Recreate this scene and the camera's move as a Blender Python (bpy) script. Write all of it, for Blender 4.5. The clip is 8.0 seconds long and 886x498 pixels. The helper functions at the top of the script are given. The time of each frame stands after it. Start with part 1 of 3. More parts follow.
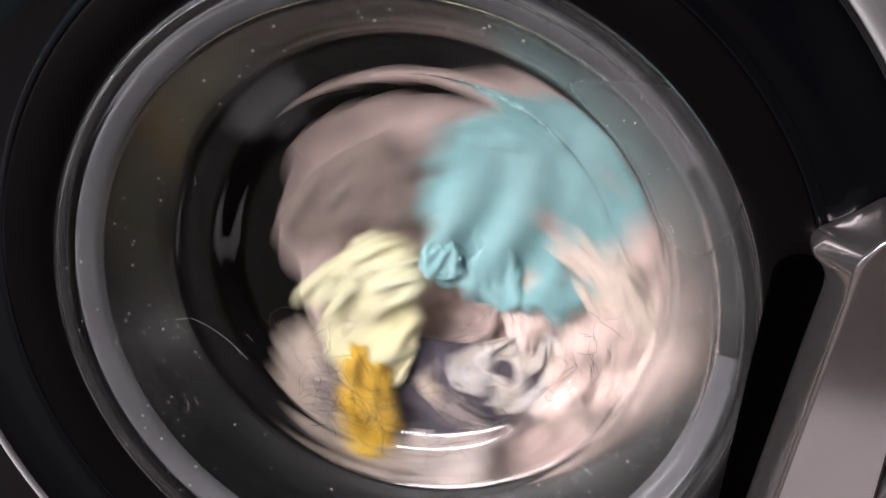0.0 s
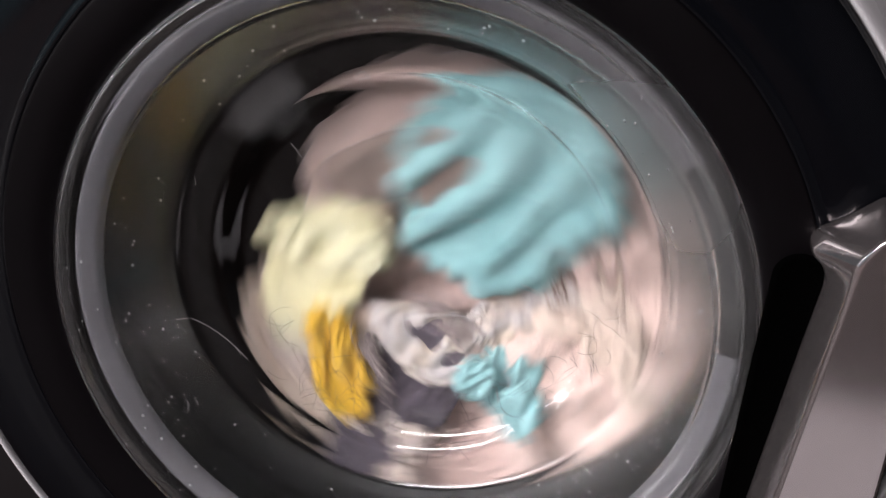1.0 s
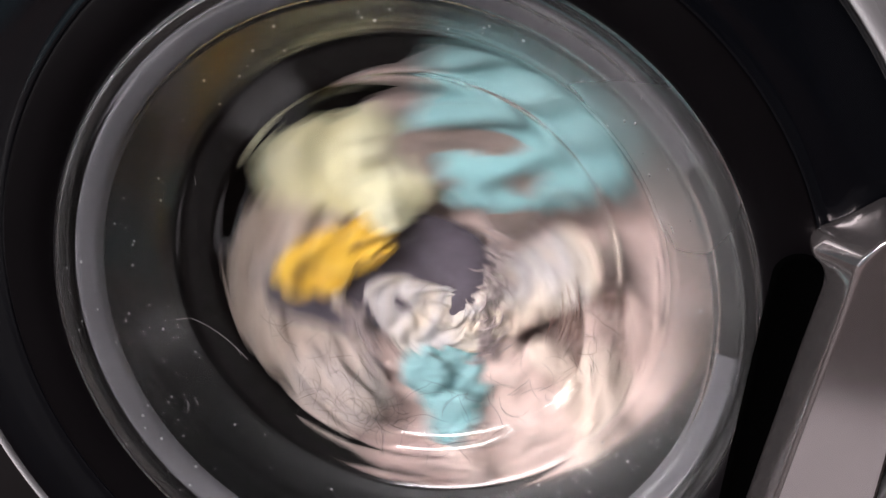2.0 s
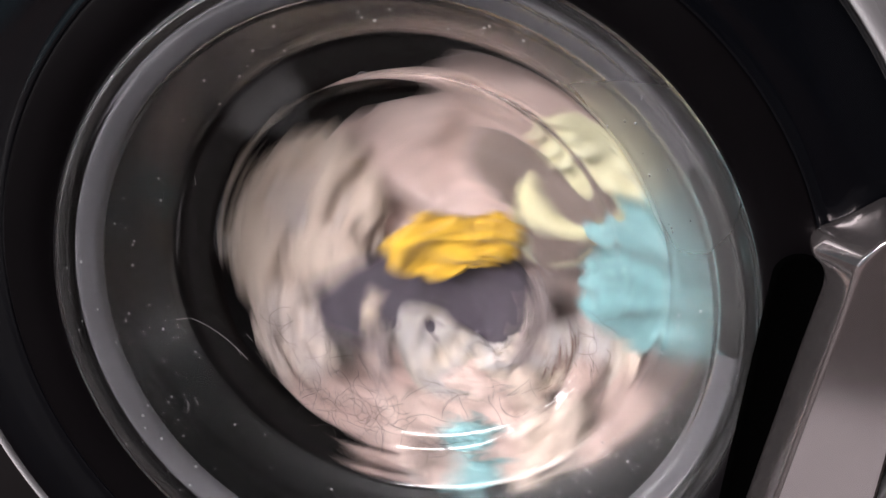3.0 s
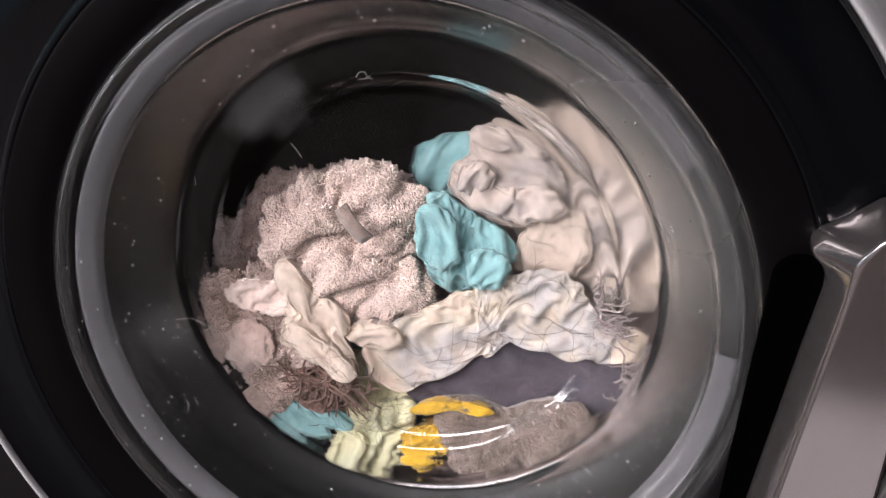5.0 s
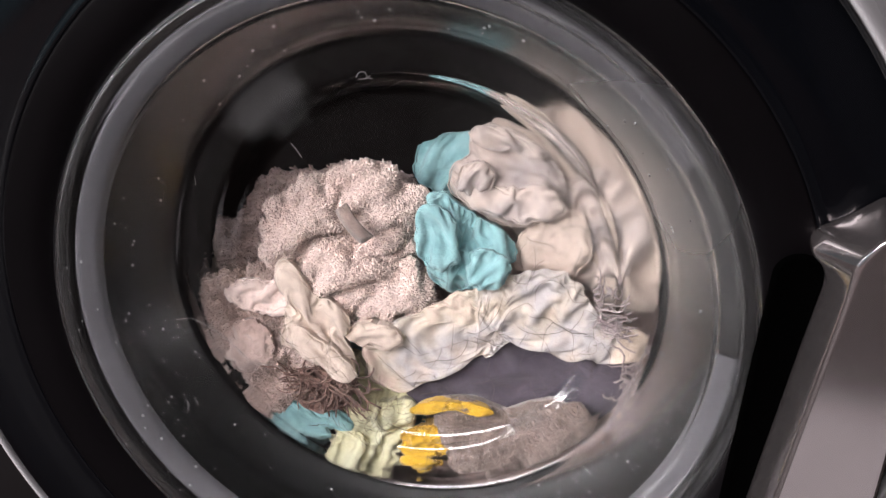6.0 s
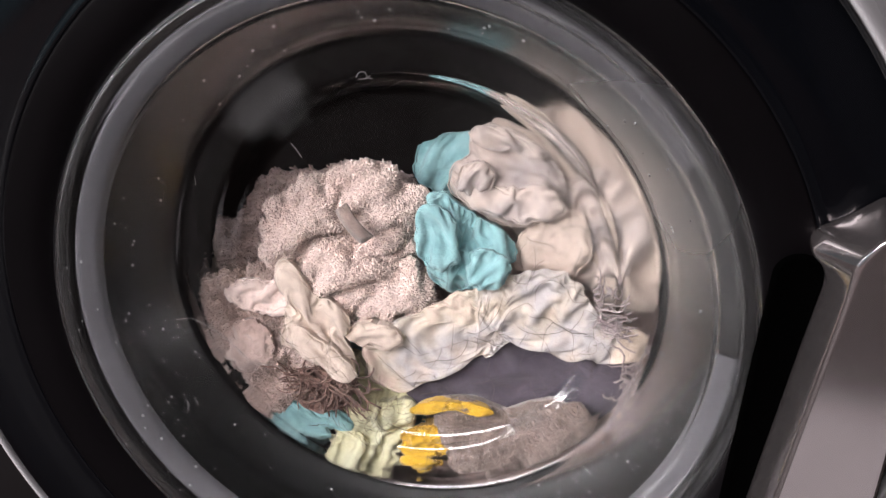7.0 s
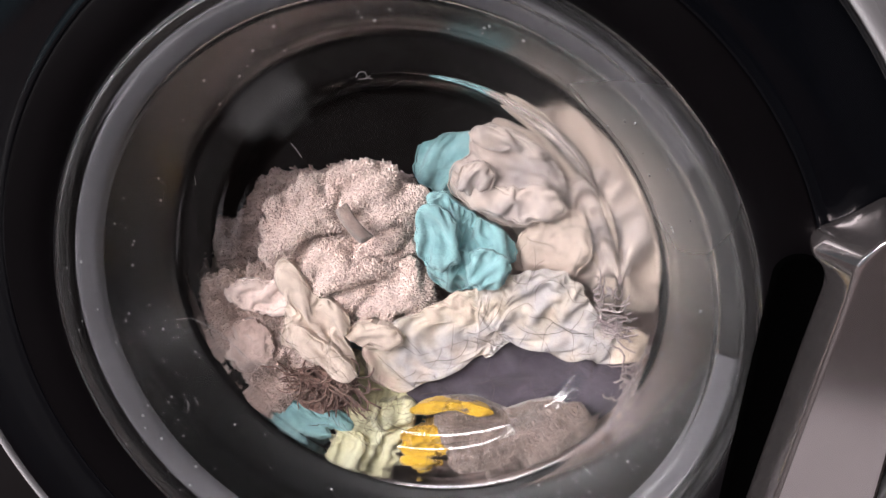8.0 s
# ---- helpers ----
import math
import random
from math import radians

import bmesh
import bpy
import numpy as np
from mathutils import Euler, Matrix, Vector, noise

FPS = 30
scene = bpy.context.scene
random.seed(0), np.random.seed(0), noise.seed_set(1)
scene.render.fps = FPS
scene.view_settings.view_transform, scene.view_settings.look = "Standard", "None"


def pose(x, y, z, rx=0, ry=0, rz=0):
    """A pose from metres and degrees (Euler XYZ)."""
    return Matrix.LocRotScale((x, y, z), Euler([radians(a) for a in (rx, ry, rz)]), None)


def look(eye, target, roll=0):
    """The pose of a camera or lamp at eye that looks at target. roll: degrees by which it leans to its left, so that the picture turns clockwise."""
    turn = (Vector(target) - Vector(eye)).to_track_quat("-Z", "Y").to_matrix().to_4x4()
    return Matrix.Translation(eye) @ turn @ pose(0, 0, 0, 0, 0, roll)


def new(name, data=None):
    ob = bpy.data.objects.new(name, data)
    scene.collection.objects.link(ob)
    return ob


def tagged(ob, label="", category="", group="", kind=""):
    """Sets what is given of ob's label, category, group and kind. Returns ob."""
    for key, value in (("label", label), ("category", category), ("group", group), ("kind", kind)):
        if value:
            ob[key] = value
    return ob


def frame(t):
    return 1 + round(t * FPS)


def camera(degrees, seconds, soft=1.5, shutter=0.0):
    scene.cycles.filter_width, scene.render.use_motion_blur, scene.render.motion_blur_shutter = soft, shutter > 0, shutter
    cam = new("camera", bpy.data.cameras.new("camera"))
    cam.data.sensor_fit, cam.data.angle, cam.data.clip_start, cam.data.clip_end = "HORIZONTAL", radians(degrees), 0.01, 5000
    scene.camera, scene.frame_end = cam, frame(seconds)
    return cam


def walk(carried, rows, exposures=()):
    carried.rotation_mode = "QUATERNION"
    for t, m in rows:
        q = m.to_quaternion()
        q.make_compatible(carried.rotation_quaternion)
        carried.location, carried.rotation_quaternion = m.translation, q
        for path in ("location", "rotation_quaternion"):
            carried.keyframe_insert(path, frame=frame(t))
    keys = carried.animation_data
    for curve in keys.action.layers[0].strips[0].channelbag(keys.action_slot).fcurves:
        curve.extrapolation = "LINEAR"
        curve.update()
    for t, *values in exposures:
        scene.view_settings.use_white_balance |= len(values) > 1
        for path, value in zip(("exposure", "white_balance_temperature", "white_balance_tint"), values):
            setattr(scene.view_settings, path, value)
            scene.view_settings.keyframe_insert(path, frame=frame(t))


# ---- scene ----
# The door's centre is at x 0, y 0, z HUB; y runs into the machine.
HUB = 0.5
EYE, AIM, LEAN = (0.0876, -0.4303, 0.2366 + HUB), (0.0182, 0.0198, 0.0302 + HUB), 5.7
cam = camera(43.5, 8.0, soft=1.3, shutter=0.9)
walk(cam, [(0.0, look(EYE, AIM, LEAN)), (8.0, look(EYE, AIM, LEAN))])

# ---- light ----
world = bpy.data.worlds.new("world")
scene.world = world
world.use_nodes = True
world.node_tree.nodes["Background"].inputs[0].default_value = (0.05, 0.05, 0.055, 1)
world.node_tree.nodes["Background"].inputs[1].default_value = 0.03
scene.view_settings.exposure = 0.0

LAMP_AT = Vector((-2.2, -3.4, 2.33))
lamp = new("ceiling_lamp_light", bpy.data.lights.new("ceiling_lamp_light", "AREA"))
lamp.data.shape, lamp.data.size, lamp.data.size_y = "RECTANGLE", 3.2, 0.45
lamp.data.energy, lamp.data.color = 300, (1.0, 0.925, 0.965)
lamp.matrix_world = pose(LAMP_AT.x, LAMP_AT.y, LAMP_AT.z - 0.045)


# unseen lamp added at the left to lengthen the highlights on the glass
GLINT_LAMP_AT = Vector((-3.93, -2.1, 1.0))
side = new("glint_lamp_light", bpy.data.lights.new("glint_lamp_light", "AREA"))
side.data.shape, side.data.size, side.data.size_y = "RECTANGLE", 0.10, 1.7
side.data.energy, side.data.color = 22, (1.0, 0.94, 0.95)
side.matrix_world = look(GLINT_LAMP_AT + Vector((0.05, 0, 0)), GLINT_LAMP_AT + Vector((1.05, 0, 0)))


# ---- materials ----
def material(name, colour, rough=0.5, metal=0.0, spec=0.5, coat=0.0):
    m = bpy.data.materials.new(name)
    m.use_nodes = True
    b = m.node_tree.nodes["Principled BSDF"]
    b.inputs["Base Color"].default_value = (*colour, 1)
    b.inputs["Roughness"].default_value = rough
    b.inputs["Metallic"].default_value = metal
    b.inputs["Specular IOR Level"].default_value = spec
    b.inputs["Coat Weight"].default_value = coat
    return m, m.node_tree, b


def noise_node(nt, scale, detail=4.0, rough=0.55):
    tc = nt.nodes.new("ShaderNodeTexCoord")
    n = nt.nodes.new("ShaderNodeTexNoise")
    n.inputs["Scale"].default_value, n.inputs["Detail"].default_value, n.inputs["Roughness"].default_value = scale, detail, rough
    nt.links.new(tc.outputs["Object"], n.inputs["Vector"])
    return n


def ramp(nt, source, stops):
    r = nt.nodes.new("ShaderNodeValToRGB")
    while len(r.color_ramp.elements) < len(stops):
        r.color_ramp.elements.new(0.5)
    for el, (at, colour) in zip(r.color_ramp.elements, stops):
        el.position, el.color = at, (*colour, 1)
    nt.links.new(source, r.inputs["Fac"])
    return r


def bump(nt, b, source, strength, distance):
    k = nt.nodes.new("ShaderNodeBump")
    k.inputs["Strength"].default_value, k.inputs["Distance"].default_value = strength, distance
    nt.links.new(source, k.inputs["Height"])
    nt.links.new(k.outputs["Normal"], b.inputs["Normal"])
    return k


def plastic(name, colour, rough, wear=0.25, spec=0.5, coat=0.0):
    """Moulded plastic with smears in its gloss and a faint grain."""
    m, nt, b = material(name, colour, rough, 0, spec, coat)
    n = noise_node(nt, 22, 6)
    r = ramp(nt, n.outputs["Fac"], [(0.3, (rough * (1 - wear),) * 3), (0.7, (min(1, rough * (1 + wear)),) * 3)])
    nt.links.new(r.outputs["Color"], b.inputs["Roughness"])
    c = ramp(nt, noise_node(nt, 9, 5).outputs["Fac"], [(0.3, tuple(v * 0.85 for v in colour)), (0.7, tuple(min(1, v * 1.12) for v in colour))])
    nt.links.new(c.outputs["Color"], b.inputs["Base Color"])
    bump(nt, b, noise_node(nt, 900, 2).outputs["Fac"], 0.02, 0.0003)
    return m


def fabric(name, colours, patch=14.0, weave=700.0, depth=0.0006, sheen=0.25, crease=0.0):
    """Wet laundered cloth: two scales of colour, a weave or nap in relief."""
    m, nt, b = material(name, colours[0], 0.92, 0, 0.15)
    b.inputs["Sheen Weight"].default_value = sheen
    b.inputs["Sheen Roughness"].default_value = 0.6
    stops = [(0.32 + 0.36 * i / max(1, len(colours) - 1), c) for i, c in enumerate(colours)]
    big = ramp(nt, noise_node(nt, patch, 3).outputs["Fac"], stops)
    fine = noise_node(nt, weave * 0.35, 3, 0.7)
    mix = nt.nodes.new("ShaderNodeMix")
    mix.data_type, mix.blend_type = "RGBA", "MULTIPLY"
    mix.inputs[0].default_value = 0.55
    tint = ramp(nt, fine.outputs["Fac"], [(0.3, (0.62, 0.6, 0.6)), (0.65, (1.1, 1.1, 1.1))])
    nt.links.new(big.outputs["Color"], mix.inputs[6])
    nt.links.new(tint.outputs["Color"], mix.inputs[7])
    nt.links.new(mix.outputs[2], b.inputs["Base Color"])
    nap = bump(nt, b, noise_node(nt, weave, 2, 0.6).outputs["Fac"], 0.7, depth)
    if crease:
        # fine crushed creases, bent by a slow noise
        tc, warp, add, vor = (nt.nodes.new("ShaderNode" + k) for k in ("TexCoord", "TexNoise", "VectorMath", "TexVoronoi"))
        warp.inputs["Scale"].default_value = 60
        add.operation, add.inputs[2].default_value = "MULTIPLY_ADD", (0, 0, 0)
        add.inputs[1].default_value = (0.020, 0.020, 0.020)
        nt.links.new(tc.outputs["Object"], warp.inputs["Vector"])
        nt.links.new(warp.outputs["Color"], add.inputs[0])
        nt.links.new(tc.outputs["Object"], add.inputs[2])
        vor.feature, vor.inputs["Scale"].default_value = "DISTANCE_TO_EDGE", 70
        nt.links.new(add.outputs[0], vor.inputs["Vector"])
        lines = ramp(nt, vor.outputs["Distance"], [(0.0, (0, 0, 0)), (0.30, (1, 1, 1))])
        fold = nt.nodes.new("ShaderNodeBump")
        fold.inputs["Strength"].default_value, fold.inputs["Distance"].default_value = 0.45, crease
        nt.links.new(lines.outputs["Color"], fold.inputs["Height"])
        nt.links.new(fold.outputs["Normal"], nap.inputs["Normal"])
    return m


# centres of the painted reflection and of the cloudier side of the glass
REFLECTION_PATCH = (-0.079, 0.0, 0.082)
CLOUDING = (0.095, 0.0, 0.080)


def glass_material():
    m, nt, b = material("door_glass", (0.93, 0.95, 0.95), 0.0, 0, 0.5)
    b.inputs["Transmission Weight"].default_value = 1.0
    b.inputs["IOR"].default_value = 1.48
    # pale diffuse film that thickens towards the rim
    tc, off, ln, rng = (nt.nodes.new("ShaderNode" + k) for k in ("TexCoord", "VectorMath", "VectorMath", "MapRange"))
    off.operation, ln.operation = "MULTIPLY_ADD", "LENGTH"
    off.inputs[1].default_value, off.inputs[2].default_value = (1, 0, 1), (0, 0, -HUB)
    rng.inputs[1].default_value, rng.inputs[2].default_value, rng.inputs[3].default_value, rng.inputs[4].default_value = 0.085, 0.135, 0.0, 0.007
    nt.links.new(tc.outputs["Object"], off.inputs[0])
    nt.links.new(off.outputs[0], ln.inputs[0])
    nt.links.new(ln.outputs["Value"], rng.inputs[0])
    haze = nt.nodes.new("ShaderNodeMapRange")
    for i, v in enumerate((0.100, 0.128, 0.0, 0.17)):
        haze.inputs[i + 1].default_value = v
    nt.links.new(ln.outputs["Value"], haze.inputs[0])
    # more roughness and pale film on one side of the bowl
    far, clouding, most, wet = (nt.nodes.new("ShaderNode" + k) for k in ("VectorMath", "MapRange", "Math", "Math"))
    far.operation, most.operation, wet.operation = "DISTANCE", "MULTIPLY_ADD", "MULTIPLY_ADD"
    far.inputs[1].default_value = CLOUDING
    for i, v in enumerate((0.100, 0.030, 0.0, 1.0)):
        clouding.inputs[i + 1].default_value = v
    nt.links.new(off.outputs[0], far.inputs[0])
    nt.links.new(far.outputs["Value"], clouding.inputs[0])
    most.inputs[1].default_value, wet.inputs[1].default_value = 0.13, 0.028
    nt.links.new(clouding.outputs[0], most.inputs[0])
    nt.links.new(haze.outputs[0], most.inputs[2])
    nt.links.new(most.outputs[0], b.inputs["Roughness"])
    nt.links.new(clouding.outputs[0], wet.inputs[0])
    film, mix, mul = nt.nodes.new("ShaderNodeBsdfDiffuse"), nt.nodes.new("ShaderNodeMixShader"), nt.nodes.new("ShaderNodeMath")
    film.inputs[0].default_value = (0.6, 0.6, 0.6, 1)
    mul.operation = "MULTIPLY"
    n = ramp(nt, noise_node(nt, 30, 6).outputs["Fac"], [(0.3, (0.4, 0.4, 0.4)), (0.7, (1, 1, 1))])
    nt.links.new(rng.outputs[0], wet.inputs[2])
    nt.links.new(wet.outputs[0], mul.inputs[0])
    nt.links.new(n.outputs["Color"], mul.inputs[1])
    # ragged grey room reflection near the rim, painted into the film
    dist, near, edge, both = (nt.nodes.new("ShaderNode" + k) for k in ("VectorMath", "Math", "MapRange", "Math"))
    dist.operation, near.operation, both.operation = "DISTANCE", "MULTIPLY_ADD", "MULTIPLY_ADD"
    dist.inputs[1].default_value = REFLECTION_PATCH
    nt.links.new(off.outputs[0], dist.inputs[0])
    near.inputs[1].default_value = 0.042
    nt.links.new(noise_node(nt, 75, 7, 0.7).outputs["Fac"], near.inputs[0])
    nt.links.new(dist.outputs["Value"], near.inputs[2])
    edge.inputs[1].default_value, edge.inputs[2].default_value, edge.inputs[3].default_value, edge.inputs[4].default_value = 0.046, 0.038, 0.0, 0.055
    nt.links.new(near.outputs[0], edge.inputs[0])
    both.inputs[1].default_value = 1.0
    nt.links.new(edge.outputs[0], both.inputs[0])
    nt.links.new(mul.outputs[0], both.inputs[2])
    nt.links.new(both.outputs[0], mix.inputs[0])
    nt.links.new(b.outputs[0], mix.inputs[1])
    nt.links.new(film.outputs[0], mix.inputs[2])
    nt.links.new(mix.outputs[0], nt.nodes["Material Output"].inputs["Surface"])
    return m


GLASS = glass_material()
BLACK_GLOSS = plastic("black_gloss_plastic", (0.003, 0.0035, 0.005), 0.14, 0.3, 0.4)
BLACK_SATIN = plastic("black_satin_plastic", (0.0042, 0.0035, 0.0041), 0.40, 0.15, 0.08)
HOLLOW_BLACK = plastic("hollow_shade_black", (0.001, 0.001, 0.001), 0.8, 0.1, 0.0)
GRAPHITE = plastic("graphite_paint", (0.008, 0.0065, 0.007), 0.35, 0.2)
WHITE_TRIM = plastic("white_trim_plastic", (0.72, 0.71, 0.72), 0.3, 0.2)
SILVER = plastic("silver_grey_plastic", (0.54, 0.49, 0.485), 0.12, 0.15, 0.2)
SILVER.node_tree.nodes["Principled BSDF"].inputs["Metallic"].default_value = 0.88
REFLECTION_GREY = plastic("reflection_grey", (0.08, 0.077, 0.084), 0.5, 0.3)
REFLECTION_DARK = plastic("reflection_dark", (0.022, 0.021, 0.021), 0.5, 0.3)
RUBBER = plastic("grey_rubber", (0.006, 0.006, 0.0063), 0.5, 0.3, 0.3)
# steel with the shade of the drum's inside put into its colour
SHADED_STEEL = material("shaded_drum_steel", (0.018, 0.018, 0.019), 0.7, 1.0)[0]
HOLE_SHADE = material("drum_hole_shade", (0.004, 0.004, 0.004), 0.9)[0]
WALL = plastic("wall_paint", (0.028, 0.024, 0.025), 0.8, 0.1)
TEAL_WALL = plastic("teal_wall_paint", (0.016, 0.062, 0.078), 0.7, 0.1)
CEILING = plastic("ceiling_paint", (0.16, 0.16, 0.17), 0.9, 0.05)
FLOOR = plastic("floor_tile", (0.03, 0.018, 0.015), 0.5, 0.3, 0.12)
lamp_mat, lamp_nt, lamp_b = material("lamp_glass", (0.9, 0.9, 0.9), 0.4)
lamp_b.inputs["Emission Color"].default_value = (1.0, 0.93, 0.94, 1)
lamp_b.inputs["Emission Strength"].default_value = 14.0

PINK = fabric("pink_terry", [(0.83, 0.635, 0.565), (0.91, 0.735, 0.66), (0.87, 0.685, 0.61)], 18, 420, 0.0016, 0.5)
DUSK = fabric("dusky_pink_terry", [(0.52, 0.38, 0.33), (0.66, 0.50, 0.44)], 14, 420, 0.0015, 0.5)
ROSE = fabric("rose_terry", [(0.68, 0.505, 0.455), (0.76, 0.59, 0.535)], 14, 420, 0.0015, 0.5)
BEIGE = fabric("beige_jersey", [(0.60, 0.485, 0.405), (0.66, 0.55, 0.46), (0.56, 0.455, 0.385)], 12, 600, 0.0006, crease=0.0007)
GREYISH = fabric("greyish_beige_jersey", [(0.45, 0.39, 0.36), (0.60, 0.505, 0.44), (0.42, 0.38, 0.37)], 20, 600, 0.0006, crease=0.0005)
MIXED = fabric("faded_multicolour_cotton", [(0.60, 0.44, 0.385), (0.59, 0.505, 0.405), (0.50, 0.475, 0.47), (0.60, 0.485, 0.385)], 22, 600, 0.0006, crease=0.0004)
TURQ = fabric("turquoise_cloth", [(0.18, 0.385, 0.40), (0.29, 0.51, 0.52), (0.22, 0.435, 0.45)], 26, 450, 0.0009, crease=0.0008)
TEAL = fabric("teal_cloth", [(0.16, 0.34, 0.35), (0.27, 0.47, 0.475)], 16, 700, 0.0005)
MUSTARD = fabric("mustard_cloth", [(0.50, 0.28, 0.018), (0.66, 0.41, 0.035)], 30, 500, 0.0007, crease=0.0008)
PALE = fabric("pale_yellow_cloth", [(0.61, 0.575, 0.33), (0.71, 0.675, 0.43), (0.62, 0.625, 0.45)], 24, 500, 0.0008, crease=0.0009)
PURPLE = fabric("dark_mauve_denim", [(0.058, 0.048, 0.064), (0.088, 0.072, 0.092)], 30, 1500, 0.0004)
TAUPE = fabric("taupe_terry", [(0.21, 0.15, 0.125), (0.33, 0.25, 0.215)], 26, 500, 0.001, 0.4)
BROWN = fabric("brown_yarn", [(0.15, 0.08, 0.065), (0.24, 0.15, 0.12)], 60, 900, 0.0005)
MAUVE = fabric("mauve_yarn", [(0.34, 0.27, 0.27), (0.45, 0.38, 0.36)], 60, 900, 0.0005)
REFLECTOR_PALE = fabric("reflector_cotton", [(0.78, 0.76, 0.78), (0.86, 0.84, 0.86)], 8, 300, 0.002)
SPECK_AND_GLINT = material("drops_and_glints", (0.62, 0.62, 0.63), 0.2)[0]
LINT_AND_GLINTS = material("pale_lint_and_glints", (0.5, 0.49, 0.49), 0.25)[0]
HAIR = material("dark_hair", (0.05, 0.035, 0.03), 0.4)[0]


# ---- mesh helpers ----
def part(name, verts, faces, mat, parent=None, label="", smooth=True):
    """One mesh object from vertices and faces, under a thing or a part."""
    me = bpy.data.meshes.new(name)
    me.from_pydata([tuple(v) for v in verts], [], faces)
    me.materials.append(mat)
    me.polygons.foreach_set("use_smooth", [smooth] * len(me.polygons))
    me.update()
    ob = new(name, me)
    if parent:
        ob.parent = parent
    if label:
        tagged(ob, label)
    return ob


def lathe(profile, n=128, close=True, at=(0, 0, HUB)):
    """A body turned about the door's axis; profile: (radius, y)."""
    verts, faces, k = [], [], len(profile)
    for i in range(n):
        a = 2 * math.pi * i / n
        verts += [(at[0] + r * math.cos(a), at[1] + y, at[2] + r * math.sin(a)) for r, y in profile]
    for i in range(n):
        j = (i + 1) % n
        for s in range(k if close else k - 1):
            t = (s + 1) % k
            faces.append((i * k + s, i * k + t, j * k + t, j * k + s))
    return verts, faces


def rounded(points, steps=5):
    """A smooth line through the given profile points."""
    out = []
    for i in range(len(points) - 1):
        p0, p1, p2, p3 = (np.array(points[max(0, min(len(points) - 1, i + d))]) for d in (-1, 0, 1, 2))
        for s in range(steps):
            t = s / steps
            out.append(tuple(0.5 * (2 * p1 + (p2 - p0) * t + (2 * p0 - 5 * p1 + 4 * p2 - p3) * t * t + (3 * p1 - p0 - 3 * p2 + p3) * t ** 3)))
    return out + [tuple(points[-1])]


def filleted(points, steps=6):
    """A profile of straight runs whose corners are rounded; points: (radius, y, radius of the rounding)."""
    out = [points[0][:2]]
    for (ax, ay, _), (bx, by, r), (cx, cy, _) in zip(points, points[1:], points[2:]):
        a, b, c = np.array((ax, ay)), np.array((bx, by)), np.array((cx, cy))
        u, v = (a - b) / np.linalg.norm(a - b), (c - b) / np.linalg.norm(c - b)
        half = math.acos(max(-1, min(1, float(u @ v)))) / 2
        d = min(r / math.tan(half), 0.44 * np.linalg.norm(a - b), 0.44 * np.linalg.norm(c - b))
        p, q = b + d * u, b + d * v
        eps = 0.04 * d
        out.append(tuple(p + eps * u))
        for i in range(steps + 1):
            t = i / steps
            out.append(tuple((1 - t) ** 2 * p + 2 * t * (1 - t) * b + t * t * q))
        out.append(tuple(q + eps * v))
    return out + [points[-1][:2]]


def offset_profile(points, depths):
    """The same profile moved to its back by the depth of each point, its roundings kept parallel."""
    pts = [np.array(p[:2]) for p in points]
    ways = [(b - a) / np.linalg.norm(b - a) for a, b in zip(pts, pts[1:])]
    out = []
    for i, (p, th) in enumerate(zip(pts, depths)):
        t0, t1 = ways[max(0, i - 1)], ways[min(len(ways) - 1, i)]
        n0, n1 = np.array((t0[1], -t0[0])), np.array((t1[1], -t1[0]))
        m = (n0 + n1) / (1 + float(n0 @ n1))
        bend = t0[0] * t1[1] - t0[1] * t1[0]
        r = points[i][2] + (th if bend > 0 else -th)
        q = p + th * m
        out.append((max(0.00002, float(q[0])), float(q[1]), max(0.0006, r)))
    return out


def box(x0, x1, y0, y1, z0, z1):
    v = [(x, y, z) for x in (x0, x1) for y in (y0, y1) for z in (z0, z1)]
    return v, [(0, 1, 3, 2), (4, 6, 7, 5), (0, 4, 5, 1), (2, 3, 7, 6), (0, 2, 6, 4), (1, 5, 7, 3)]


def tubes(lines, radius, sides=4):
    """Thin strands along the lines of points, in one mesh."""
    verts, faces = [], []
    for line in lines:
        base, m = len(verts), len(line)
        for i, p in enumerate(line):
            d = (Vector(line[min(i + 1, m - 1)]) - Vector(line[max(i - 1, 0)])).normalized()
            u = d.cross(Vector((0.3, 0.9, 0.2))).normalized()
            w = d.cross(u)
            for s in range(sides):
                a = 2 * math.pi * s / sides
                verts.append(Vector(p) + radius * (math.cos(a) * u + math.sin(a) * w))
        for i in range(m - 1):
            for s in range(sides):
                t = (s + 1) % sides
                faces.append((base + i * sides + s, base + i * sides + t, base + (i + 1) * sides + t, base + (i + 1) * sides + s))
    return verts, faces


